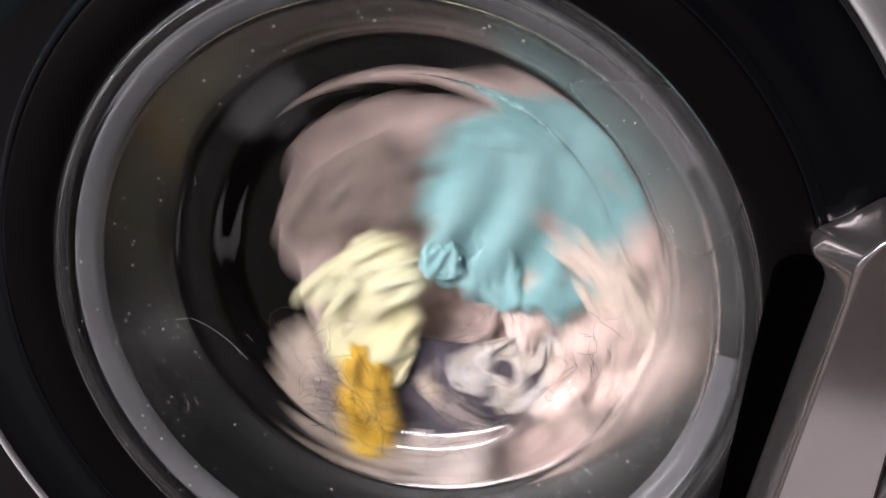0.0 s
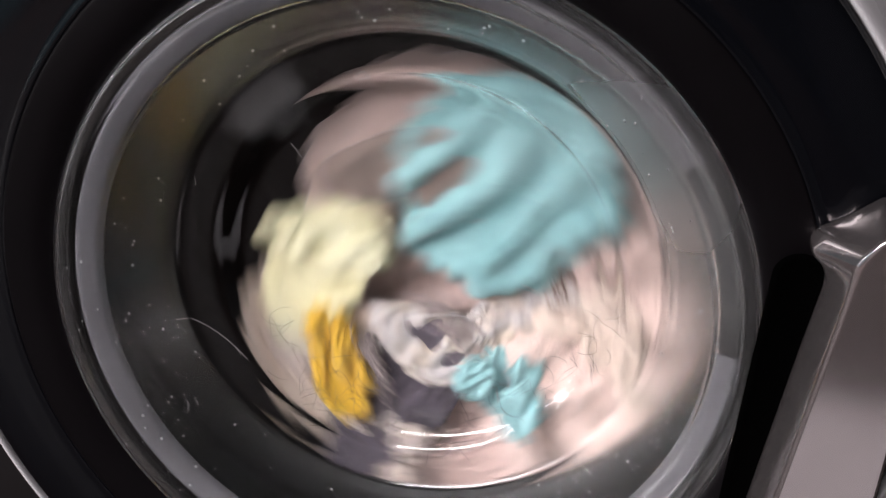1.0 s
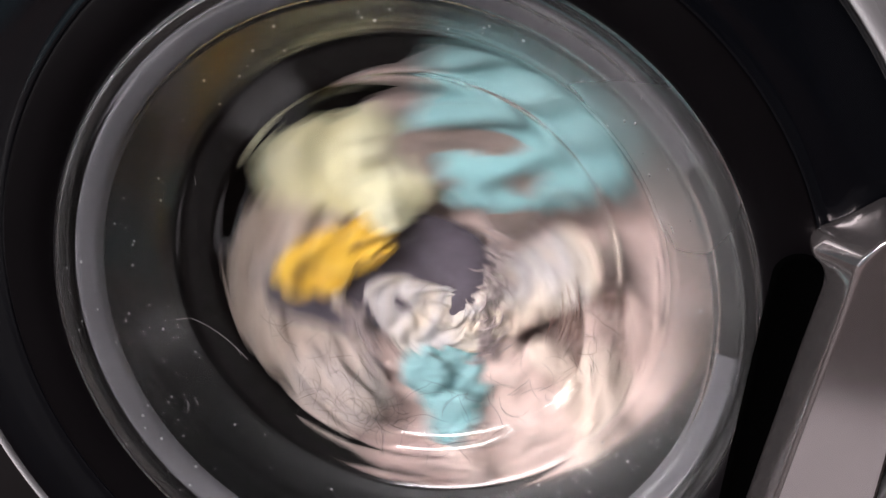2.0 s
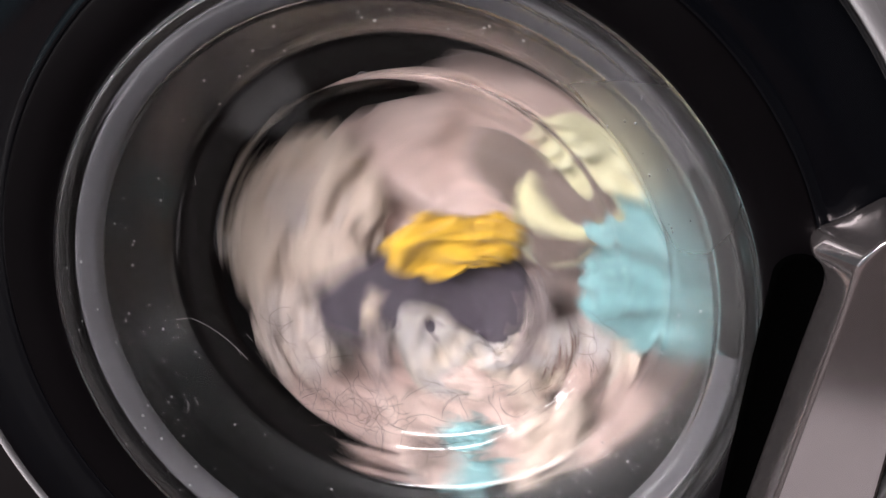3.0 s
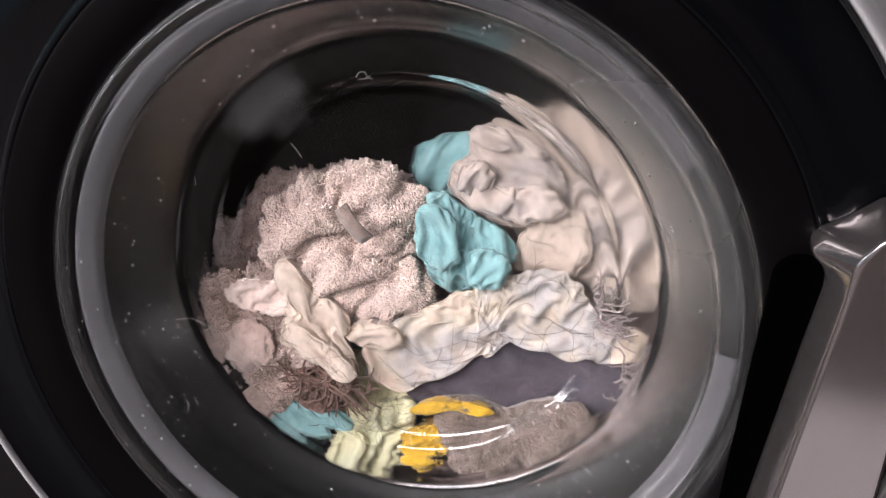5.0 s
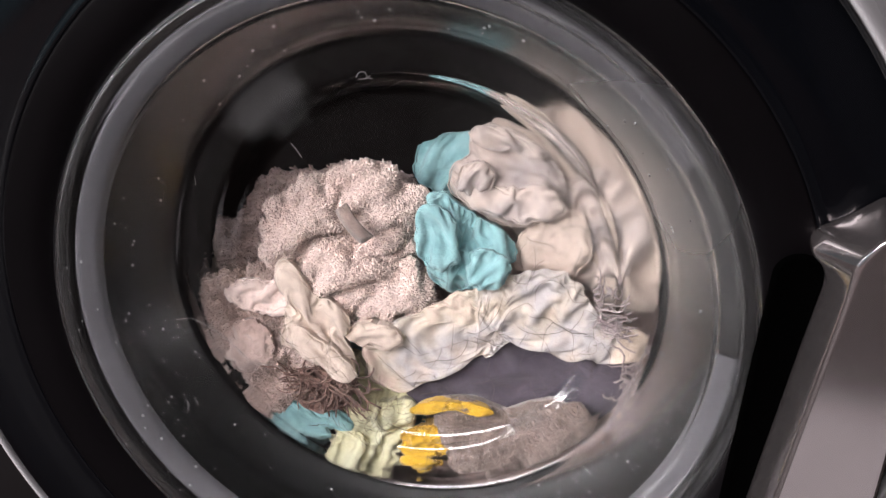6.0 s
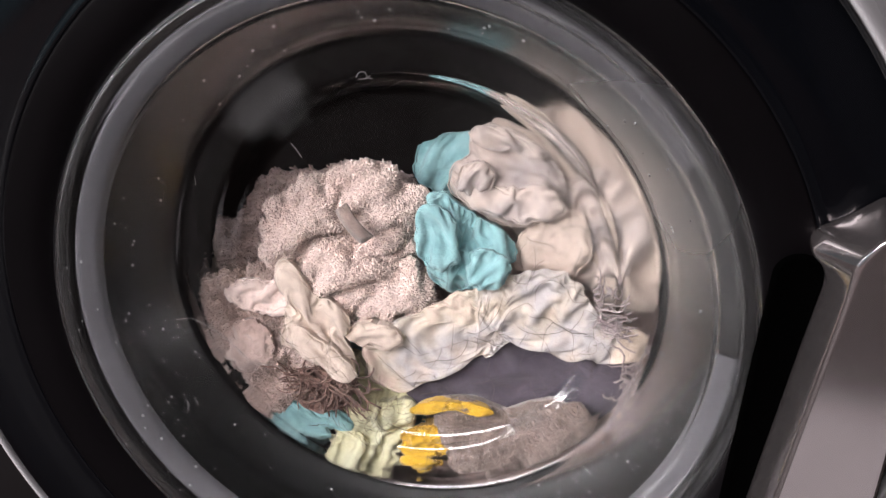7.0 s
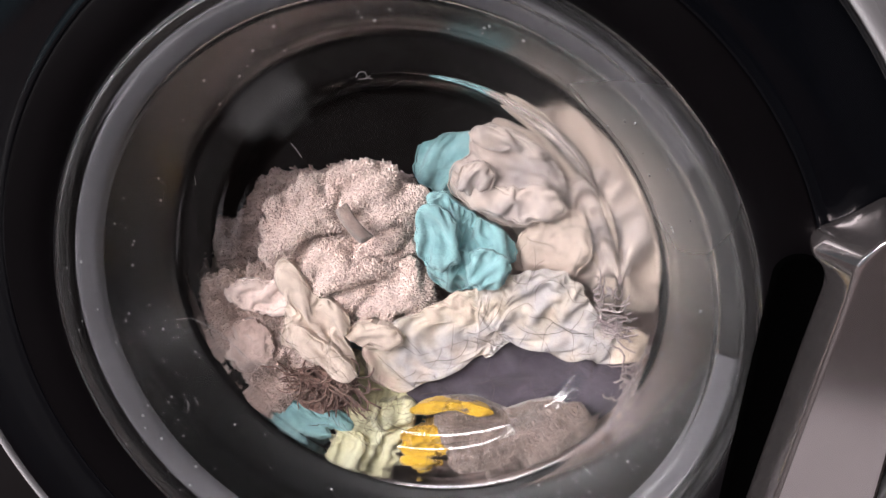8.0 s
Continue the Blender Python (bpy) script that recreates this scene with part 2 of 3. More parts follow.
# ---- the room ----
def room():
    x0, x1, y0, y1, h = -4.0, 1.8, -4.2, 0.75, 2.4
    for name, dims, mat, label in (
            ("floor", (x0, x1, y0, y1, -0.1, 0), FLOOR, "brown tiled laundry room floor"),
            ("wall_north", (x0, x1, y1, y1 + 0.1, 0, h), WALL, "grey painted wall behind the machine"),
            ("wall_south", (x0, x1, y0 - 0.1, y0, 0, h), WALL, "grey painted wall facing the machine"),
            ("wall_west", (x0 - 0.1, x0, y0, y1, 0, h), TEAL_WALL, "dark teal painted side wall"),
            ("wall_east", (x1, x1 + 0.1, y0, y1, 0, h), WALL, "grey painted side wall"),
            ("ceiling", (x0, x1, y0, y1, h, h + 0.1), CEILING, "white painted ceiling")):
        tagged(part(name, *box(*dims), mat, smooth=False), label, "room shell", kind="structure")
    # unseen pale mat, added so that the lower grip reflects something bright
    mat = tagged(new("reflector_mat"), "unseen pale mat added on the floor to brighten the grip's reflection", "mat")
    verts = []
    nx, ny = 60, 34
    for j in range(ny + 1):
        for i in range(nx + 1):
            verts.append((0.22 + 0.75 * i / nx, -0.95 + 0.45 * j / ny, 0.012 + 0.003 * noise.noise(Vector((i * 0.4, j * 0.4, 2)))))
    k = nx + 1
    faces = [(j * k + i, j * k + i + 1, (j + 1) * k + i + 1, (j + 1) * k + i) for j in range(ny) for i in range(nx)]
    pad = part("pad", verts, faces, REFLECTOR_PALE, mat)
    sol = pad.modifiers.new("thickness", "SOLIDIFY")
    sol.thickness, sol.offset = 0.008, -1
    part("hem", *tubes([[(0.22, -0.95, 0.012), (0.97, -0.95, 0.012), (0.97, -0.5, 0.012), (0.22, -0.5, 0.012), (0.22, -0.95, 0.012)]], 0.008, 6), REFLECTOR_PALE, mat)
    light = tagged(new("ceiling_light"), "long white strip light on the ceiling, switched on", "lamp")
    light.location = LAMP_AT
    part("housing", *box(-1.66, 1.66, -0.28, 0.28, 0.012, 0.07), WHITE_TRIM, light, smooth=False)
    verts, faces, m = [], [], 10
    for x in (-1.63, 1.63):
        verts += [(x, 0.26 * math.cos(math.pi * i / m), 0.011 - 0.045 * math.sin(math.pi * i / m)) for i in range(m + 1)]
    faces = [(i, i + 1, m + 2 + i, m + 1 + i) for i in range(m)] + [tuple(range(m + 1)), tuple(range(2 * m + 1, m, -1))]
    part("diffuser", verts, faces, lamp_mat, light)
    for x in (-1.66, 1.63):
        part("end_cap", *box(x, x + 0.03, -0.27, 0.27, -0.038, 0.011), WHITE_TRIM, light, smooth=False)


def glint_lamp():
    light = tagged(new("glint_lamp"), "unseen tall strip lamp added on the teal wall for highlights on the glass", "lamp")
    light.location = GLINT_LAMP_AT
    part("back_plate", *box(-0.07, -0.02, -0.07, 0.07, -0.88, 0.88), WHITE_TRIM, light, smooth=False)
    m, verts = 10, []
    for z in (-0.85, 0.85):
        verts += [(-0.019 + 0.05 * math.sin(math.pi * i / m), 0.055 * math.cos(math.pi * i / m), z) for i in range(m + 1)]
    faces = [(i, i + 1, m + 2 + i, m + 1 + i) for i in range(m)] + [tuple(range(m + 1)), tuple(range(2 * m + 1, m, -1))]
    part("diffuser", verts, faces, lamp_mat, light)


# ---- the washing machine ----
def washing_machine():
    wm = tagged(new("washing_machine"), "dark graphite front-loading washing machine with a round glass door", "washing machine")
    n = 96
    verts, faces = [], []
    for y in (0.055, 0.075):
        for i in range(n):
            a = 2 * math.pi * i / n
            c, s = math.cos(a), math.sin(a)
            k = min(0.3 / max(abs(c), 1e-6), (0.35 if s > 0 else 0.5) / max(abs(s), 1e-6))
            verts += [(0.215 * c, y, HUB + 0.215 * s), (k * c, y, HUB + k * s)]
    for i in range(n):
        j = (i + 1) % n
        faces += [(2 * i, 2 * i + 1, 2 * j + 1, 2 * j), (2 * n + 2 * i, 2 * n + 2 * j, 2 * n + 2 * j + 1, 2 * n + 2 * i + 1),
                  (2 * i, 2 * j, 2 * n + 2 * j, 2 * n + 2 * i), (2 * i + 1, 2 * n + 2 * i + 1, 2 * n + 2 * j + 1, 2 * j + 1)]
    part("front_panel", verts, faces, GRAPHITE, wm, smooth=False)
    for name, dims in (("side_panel", (-0.3, -0.285, 0.077, 0.66, 0.01, 0.85)), ("side_panel", (0.285, 0.3, 0.077, 0.66, 0.01, 0.85)),
                       ("top_panel", (-0.3, 0.3, 0.06, 0.66, 0.852, 0.875)), ("back_panel", (-0.283, 0.283, 0.645, 0.66, 0.01, 0.85))):
        part(name, *box(*dims), GRAPHITE, wm, smooth=False)
    # rubber seal between the cabinet and the drum
    part("door_seal", *lathe(rounded([(0.214, 0.066), (0.200, 0.072), (0.186, 0.068), (0.178, 0.076), (0.166, 0.070), (0.147, 0.0745), (0.150, 0.083), (0.19, 0.088), (0.214, 0.082)], 4), 128), RUBBER, wm, "dark grey folded rubber door seal")
    drum = new("drum")
    drum.parent, drum.location = wm, (0, 0, HUB)
    shell = part("drum_shell", *lathe(rounded([(0.176, 0.092), (0.20, 0.094), (0.232, 0.105), (0.243, 0.13), (0.245, 0.25), (0.243, 0.40), (0.22, 0.425), (0.12, 0.418), (0.0, 0.415)], 4), 96, False, (0, 0, 0)), SHADED_STEEL, drum, "perforated stainless steel drum")
    # flat dark discs on the closed shell paint the shade of its holes
    hv, hf = [], []
    for ring in range(12):
        for i in range(30):
            a = 2 * math.pi * (i + 0.5 * (ring % 2)) / 30
            y, r = 0.14 + 0.022 * ring, 0.2435
            b0 = len(hv)
            for s in range(6):
                q = 2 * math.pi * s / 6
                aa = a + 0.0025 * math.cos(q) / r
                hv.append((r * math.cos(aa), y + 0.0025 * math.sin(q), r * math.sin(aa)))
            hf.append(tuple(range(b0, b0 + 6)))
    tagged(part("perforation", hv, hf, HOLE_SHADE, drum, "dark flat discs painting the shade in the drum holes", False), kind="stuff")
    for i in range(3):
        prof = [(0.0, 0.242), (0.010, 0.23), (0.014, 0.215), (0.008, 0.200)]
        lv, lf = [], []
        line = [(-s, r) for s, r in prof] + [(s, r) for s, r in reversed(prof)]
        for y in (0.15, 0.39):
            for s, r in line:
                a = 2 * math.pi * i / 3 + 0.9
                lv.append((r * math.cos(a) - s * 1.6 * math.sin(a), y, r * math.sin(a) + s * 1.6 * math.cos(a)))
        k = len(line)
        lf = [(j, (j + 1) % k, k + (j + 1) % k, k + j) for j in range(k)] + [tuple(range(k)), tuple(range(2 * k - 1, k - 1, -1))]
        part("lifter", lv, lf, SHADED_STEEL, drum)

    door = new("door")
    door.parent = wm
    part("trim_ring", *lathe(rounded([(0.2305, 0.014), (0.2312, 0.0078), (0.2335, 0.0078), (0.2370, 0.0130), (0.2440, 0.0270), (0.2550, 0.0480), (0.2550, 0.0540), (0.229, 0.054)], 4), 160), WHITE_TRIM, door, "white plastic rim of the door")
    part("outer_ring", *lathe(rounded([(0.2303, 0.012), (0.226, 0.0055), (0.205, 0.0012), (0.192, 0.0009), (0.1860, 0.0012), (0.1858, 0.02), (0.22, 0.03)], 4), 160), BLACK_GLOSS, door, "glossy black plastic door ring")
    part("inner_ring", *lathe(rounded([(0.1870, 0.004), (0.1867, 0.0006), (0.184, -0.0006), (0.172, -0.0008), (0.163, 0.003), (0.1615, 0.008), (0.165, 0.02), (0.185, 0.02)], 4), 160), BLACK_SATIN, door, "satin black plastic ring round the glass")
    corners = [(0.1615, 0.0085, 0), (0.1612, -0.0030, 0.0036), (0.1535, -0.0030, 0.0036), (0.1500, 0.0012, 0.006), (0.1425, 0.0040, 0.008), (0.1195, 0.0440, 0.006),
               (0.1005, 0.0456, 0.014), (0.0905, 0.0534, 0.014), (0.0550, 0.0560, 0.05), (0.00002, 0.0570, 0)]
    front, back = filleted(corners), filleted(offset_profile(corners, [0.0018] * 4 + [0.003] + [0.0065] * 5))
    part("glass_bowl", *lathe(front[::-1] + back, 160, False), GLASS, door, "thick clear moulded glass bowl of the door").visible_shadow = False
    # grey ring that paints the reflection along the glass edge, open at its break
    prof = rounded([(0.1430, 0.0115), (0.1450, 0.0090), (0.1500, 0.0068), (0.1540, 0.0062), (0.1550, 0.0105)], 3)
    verts, faces, k, m = [], [], len(prof), 120
    for i in range(m + 1):
        a = radians(37 + 326 * i / m)
        verts += [(r * math.cos(a), y, HUB + r * math.sin(a)) for r, y in prof]
    for i in range(m):
        faces += [(i * k + s, i * k + s + 1, (i + 1) * k + s + 1, (i + 1) * k + s) for s in range(k - 1)]
    part("reflection_ring", verts, faces, REFLECTION_GREY, door, "grey ring painting the reflection at the edge of the glass")
    # dark plate added in the opening, for the dark part of that reflection
    verts, faces = [], []
    for i in range(25):
        a = radians(3.2 + 33.6 * i / 24)
        verts += [(r * math.cos(a), y + 0.0015, HUB + r * math.sin(a)) for r, y in prof]
    for i in range(24):
        faces += [(i * k + s, i * k + s + 1, (i + 1) * k + s + 1, (i + 1) * k + s) for s in range(k - 1)]
    part("reflection_break", verts, faces, REFLECTION_DARK, door, "dark plate painting the break in the edge reflection")
    handle(door)
    return wm, drum


def handle(door):
    h = new("handle")
    h.parent = door
    inner = [(0.1645, -0.105), (0.1688, -0.049), (0.1717, -0.0127), (0.1735, 0.0088), (0.1756, 0.0349), (0.1770, 0.0531), (0.1766, 0.0583), (0.1737, 0.0640), (0.1695, 0.0672), (0.1685, 0.0690),
             (0.1688, 0.0714), (0.1715, 0.0758), (0.1813, 0.0825), (0.1913, 0.0913), (0.2120, 0.0985), (0.2160, 0.05), (0.2180, -0.03), (0.2080, -0.09), (0.1850, -0.112)]
    face = [(0.1708, -0.085), (0.1747, -0.0346), (0.1766, -0.0102), (0.1782, 0.0106), (0.1801, 0.0349), (0.1813, 0.0495), (0.1819, 0.0575), (0.1824, 0.0635), (0.1828, 0.0685), (0.1832, 0.0716),
            (0.1840, 0.0745), (0.1855, 0.0777), (0.1875, 0.0815), (0.1899, 0.0852), (0.2085, 0.0915), (0.2120, 0.05), (0.2140, -0.03), (0.2045, -0.08), (0.1850, -0.098)]
    k, verts, faces = len(inner), [], []
    for ring, y in ((inner, 0.002), (inner, -0.011), (face, -0.029)):
        verts += [(x, y, HUB + z) for x, z in ring]
    for lev in range(2):
        for i in range(k):
            j = (i + 1) % k
            faces.append((lev * k + i, lev * k + j, (lev + 1) * k + j, (lev + 1) * k + i))
    faces += [tuple(range(2 * k, 3 * k)), tuple(range(k - 1, -1, -1))]
    grip = part("grip", verts, faces, SILVER, h, "silver grey plastic door grip", False)
    bv = grip.modifiers.new("soft_edges", "BEVEL")
    bv.width, bv.segments, bv.limit_method, bv.angle_limit = 0.0022, 3, "ANGLE", radians(25)
    wn = grip.modifiers.new("shading", "WEIGHTED_NORMAL")
    wn.keep_sharp = False
    # black sheet beside the grip that paints the shade of the finger hollow
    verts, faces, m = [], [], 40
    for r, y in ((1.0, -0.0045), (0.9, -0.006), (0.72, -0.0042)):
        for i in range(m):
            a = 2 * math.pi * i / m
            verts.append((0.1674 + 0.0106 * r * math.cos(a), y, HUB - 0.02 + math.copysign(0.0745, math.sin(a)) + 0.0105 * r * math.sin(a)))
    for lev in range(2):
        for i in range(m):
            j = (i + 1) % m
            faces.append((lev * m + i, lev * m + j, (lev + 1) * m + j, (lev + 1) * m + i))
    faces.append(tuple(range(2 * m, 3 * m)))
    part("hollow_shade", verts, faces, HOLLOW_BLACK, h, "flat black sheet painting the shade of the finger hollow")


# ---- the laundry ----
CENTRE = (0.0184, -0.0377)      # the point about which the load tumbles, x and z from the hub
LOAD = {}                       # name: (object, rest x, rest depth, rest z)


def relax(p, fixed, rest, low, high, steps, soft_bend):
    """Lets a sheet of cloth that is too long for its place buckle into folds between a back surface and a front plane."""
    pairs = []
    for di, dj, kind in ((0, 1, 0), (1, 0, 1), (1, 1, 2), (1, -1, 3), (0, 2, 4), (2, 0, 5), (0, 4, 6), (4, 0, 7)):
        n = p.shape[0]
        for odd in (0, 1):
            if kind in (0, 4, 6):
                i0 = np.arange(n)
                j0 = np.arange(n - dj)
                j0 = j0[(j0 // dj) % 2 == odd]
            else:
                i0 = np.arange(n - di)
                i0 = i0[(i0 // di) % 2 == odd]
                j0 = np.arange(n) if dj == 0 else (np.arange(n - 1) if dj > 0 else np.arange(1, n))
            ii, jj = (q.ravel() for q in np.meshgrid(i0, j0, indexing="ij"))
            a, b = ii * n + jj, (ii + di) * n + jj + dj
            stiff = 1.0 if kind < 2 else (0.35 if kind < 4 else soft_bend)
            d = np.linalg.norm(rest[b] - rest[a], axis=1)
            wa, wb = (~fixed[a]).astype(float), (~fixed[b]).astype(float)
            w = np.maximum(wa + wb, 1e-9)
            pairs.append((a, b, d, (stiff * wa / w)[:, None], (stiff * wb / w)[:, None], kind))
    q = p.reshape(-1, 3).copy()
    last = q.copy()
    free = ~fixed
    for step in range(steps):
        v = (q - last) * 0.9
        last = q.copy()
        q[free] += v[free]
        for a, b, d, ka, kb, kind in pairs:
            e = q[b] - q[a]
            l = np.linalg.norm(e, axis=1)
            c = (l - d) / np.maximum(l, 1e-9)
            if kind >= 4:
                c = np.minimum(c, 0)
            e *= c[:, None]
            q[a] += ka * e
            q[b] -= kb * e
        q[:, 1] = np.clip(q[:, 1], high, low)
    return q


def cloth(key, name, at, depth, radii, mat, label, category, thick=0.018, slack=1.3, along=1.0, lie=0.0, nap=0.0, ragged=0.10, scale=1.0, seed=1, n=61, bend=0.12, crisp=14, lip=0.45, owner=None):
    """A crumpled cloth as a closed body. radii: its outline in cm, at equal angles; slack: how much longer the cloth is than its place, across its folds, and along
    them; lie: the direction of its folds; nap: height of its pile."""
    k = len(radii)

    def reach(q):
        f = (q / (2 * math.pi) % 1) * k
        a, t = int(f), f - int(f)
        p0, p1, p2, p3 = (radii[(a + d) % k] for d in (-1, 0, 1, 2))
        r = 0.5 * (2 * p1 + (p2 - p0) * t + (2 * p0 - 5 * p1 + 4 * p2 - p3) * t * t + (3 * p1 - p0 - 3 * p2 + p3) * t ** 3)
        c, s = math.cos(q), math.sin(q)
        return 0.01 * scale * r * (1 + ragged * noise.noise(Vector((c * 2.5, s * 2.5, seed))) + 0.7 * ragged * noise.noise(Vector((c * 8, s * 8, seed + 7))))

    grid = np.zeros((n, n, 3))
    back, low = [], []
    ca, sa = math.cos(radians(lie)), math.sin(radians(lie))
    for i in range(n):
        for j in range(n):
            u, v = 2 * j / (n - 1) - 1, 2 * i / (n - 1) - 1
            dx, dz = u * math.sqrt(1 - v * v / 2), v * math.sqrt(1 - u * u / 2)
            r, q = min(1.0, math.hypot(dx, dz)), math.atan2(dz, dx)
            x, z = reach(q) * r * math.cos(q), reach(q) * r * math.sin(q)
            dome = thick * (lip + (1 - lip) * math.sqrt(max(0.0, 1 - r ** crisp)))
            a, b = (x * ca + z * sa) * 26, (-x * sa + z * ca) * 60
            ripple = noise.noise(Vector((a, b, seed))) + 0.5 * noise.noise(Vector((a * 2.2, b * 2.2, seed + 5)))
            grid[i, j] = (x, -0.72 * dome - 0.35 * thick * ripple * min(1, 4 * (1 - r) + lip) - 0.001, z)
            low.append(-0.36 * dome - 0.0006 + 0.25 * thick * noise.noise(Vector((x * 45, z * 45, seed + 11))) * (1 - r))
            back.append((x * 0.86, 0.004 + 0.5 * thick * (1 - r), z * 0.86))
    flat = grid.reshape(-1, 3)
    rest = flat.copy()
    a, b = flat[:, 0] * ca + flat[:, 2] * sa, -flat[:, 0] * sa + flat[:, 2] * ca
    rest[:, 0], rest[:, 1], rest[:, 2] = a * along * 1.04, 0, b * slack
    fixed = np.zeros((n, n), bool)
    fixed[0], fixed[-1], fixed[:, 0], fixed[:, -1] = True, True, True, True
    top = max(-1.25 * thick - 0.001, 0.0668 - (depth if not owner else depth + LOAD[key][2]))
    q = relax(grid, fixed.ravel(), rest, np.array(low), top, 70, bend)
    if nap:
        for i, (x, y, z) in enumerate(q):
            q[i, 1] = y - nap * (noise.noise(Vector((x * 330, z * 330, seed))) + 2.4 * noise.noise(Vector((x * 110, z * 110, seed + 4))))
    verts, m = [tuple(v) for v in q] + back, n * n
    quads = [(i * n + j, i * n + j + 1, (i + 1) * n + j + 1, (i + 1) * n + j) for i in range(n - 1) for j in range(n - 1)]
    ring = [j for j in range(n)] + [i * n + n - 1 for i in range(1, n)] + [(n - 1) * n + j for j in range(n - 2, -1, -1)] + [i * n for i in range(n - 2, 0, -1)]
    faces = [f for f in quads] + [tuple(m + v for v in f[::-1]) for f in quads] + [(a, a + m, b + m, b) for a, b in zip(ring, ring[1:] + ring[:1])]
    ob = part(name, verts, faces, mat, owner)
    smooth = ob.modifiers.new("smooth", "SUBSURF")
    smooth.levels, smooth.render_levels = 1, 1
    if not nap:
        part("hem", *tubes([[tuple(q[i] + np.array((0, -0.0003, 0))) for i in ring + ring[:1]]], 0.00045, 5), mat, ob)
    if owner:
        ob.location = (at[0], depth, at[1])
        return ob, q
    tagged(ob, label, category)
    ob.location = (at[0], depth, HUB + at[1])
    LOAD[key] = (ob, at[0], depth, at[1])
    return ob, q


def flap(key, at, radii, mat, thick, lie, slack=1.45):
    """A loose fold of a garment that lies over the rest of it."""
    seed = 40 + len(LOAD[key][0].children) + 3 * ord(key)
    return cloth(key, "flap", (at[0], at[2]), at[1], radii, mat, "", "", thick, slack, 1.05, lie, 0.0, 0.14, 1.0, seed, 31, 0.12, owner=LOAD[key][0])


def surface_points(q, count, seed):
    """Places spread over the front of a cloth, with the way that the cloth faces there."""
    rng, n = random.Random(seed), int(round(math.sqrt(len(q))))
    g = q.reshape(n, n, 3)
    du, dv = g[:-1, 1:] - g[:-1, :-1], g[1:, :-1] - g[:-1, :-1]
    nor = np.cross(du, dv)
    area = np.linalg.norm(nor, axis=2)
    nor /= np.maximum(area, 1e-12)[..., None]
    nor *= np.where(nor[..., 1:2] > 0, -1, 1)
    picks = rng.choices(range((n - 1) * (n - 1)), weights=list(area.ravel()), k=count)
    for pick in picks:
        i, j = divmod(pick, n - 1)
        yield g[i, j] + rng.random() * du[i, j] + rng.random() * dv[i, j], nor[i, j], rng


def terry(ob, q, mat, count, seed, length=0.0026, radius=0.00055):
    """Loops of pile that stand up from a towel."""
    verts, faces = [], []
    for p, nor, rng in surface_points(q, count, seed):
        p, nor = Vector(p), Vector(nor)
        d = (nor + 0.9 * Vector((rng.uniform(-1, 1), rng.uniform(-1, 1), rng.uniform(-1, 1)))).normalized()
        w = d.cross(Vector((0.31, 0.2, 0.9))).normalized()
        u = d.cross(w)
        l, b0 = length * rng.uniform(0.5, 1.2), len(verts)
        bow = w * l * rng.uniform(-0.35, 0.35)
        for t, rr in ((-0.2, 0.8), (0.55, 1.1), (1.0, 0.75)):
            c = p + d * l * t + bow * (t * t)
            verts += [c + radius * rr * w, c + radius * rr * (-0.5 * w + 0.87 * u), c + radius * rr * (-0.5 * w - 0.87 * u)]
        for lev in range(2):
            for s in range(3):
                t2 = (s + 1) % 3
                faces.append((b0 + lev * 3 + s, b0 + lev * 3 + t2, b0 + lev * 3 + 3 + t2, b0 + lev * 3 + 3 + s))
        faces.append((b0 + 6, b0 + 7, b0 + 8))
    tagged(part("terry_loops", verts, faces, mat, ob), kind="stuff")


def hairs_on(ob, q, count, seed):
    """Curling hairs that lie on a cloth, following its folds."""
    lines, g = [], q[:, (0, 2)]
    for p, nor, rng in surface_points(q, count, seed):
        x, z = p[0], p[2]
        a, turn, line = rng.uniform(0, 6.28), rng.uniform(-0.22, 0.22), []
        for _ in range(rng.randint(8, 20)):
            near = np.argsort(((g - (x, z)) ** 2).sum(axis=1))[:4]
            line.append((x, float(q[near, 1].min()) - 0.0006, z))
            x, z, a = x + 0.002 * math.cos(a), z + 0.002 * math.sin(a), a + turn + rng.uniform(-0.3, 0.3)
        lines.append(line)
    tagged(part("stuck_hair", *tubes(lines, 0.00012, 3), HAIR, ob, "thin dark hairs stuck to the cloth"), kind="stuff")


def fringe(ob, spots, mat, count, length, spread, seed, label):
    """Loose curling threads that hang from an edge; spots: start and end of the edge in the cloth's own space."""
    rng, lines = random.Random(seed), []
    (x0, z0), (x1, z1), (dx, dz) = spots
    for i in range(count):
        t = rng.random()
        x, y, z = x0 + (x1 - x0) * t, rng.uniform(-0.016, -0.006), z0 + (z1 - z0) * t
        a, line = math.atan2(dz, dx) + rng.uniform(-spread, spread), []
        bend = rng.uniform(-0.45, 0.45)
        for _ in range(9):
            line.append((x, y, z))
            step = length / 8 * rng.uniform(0.7, 1.1)
            x, y, z, a = x + step * math.cos(a), y + rng.uniform(-0.0012, 0.001), z + step * math.sin(a), a + bend + rng.uniform(-0.4, 0.4)
        lines.append(line)
    tagged(part("fringe", *tubes(lines, 0.00055, 4), mat, ob, label), kind="stuff")


def laundry():
    cloth("base", "bath_towel", (0.030, -0.119), 0.200, [11.5, 12, 11, 10.5, 11.5, 12, 12.5, 12, 11.5, 11, 12, 12.5], ROSE, "large pale pink bath towel at the back of the load", "towel", 0.03, 1.25, 1.1, 30, 0.0006, 0.05, seed=31)
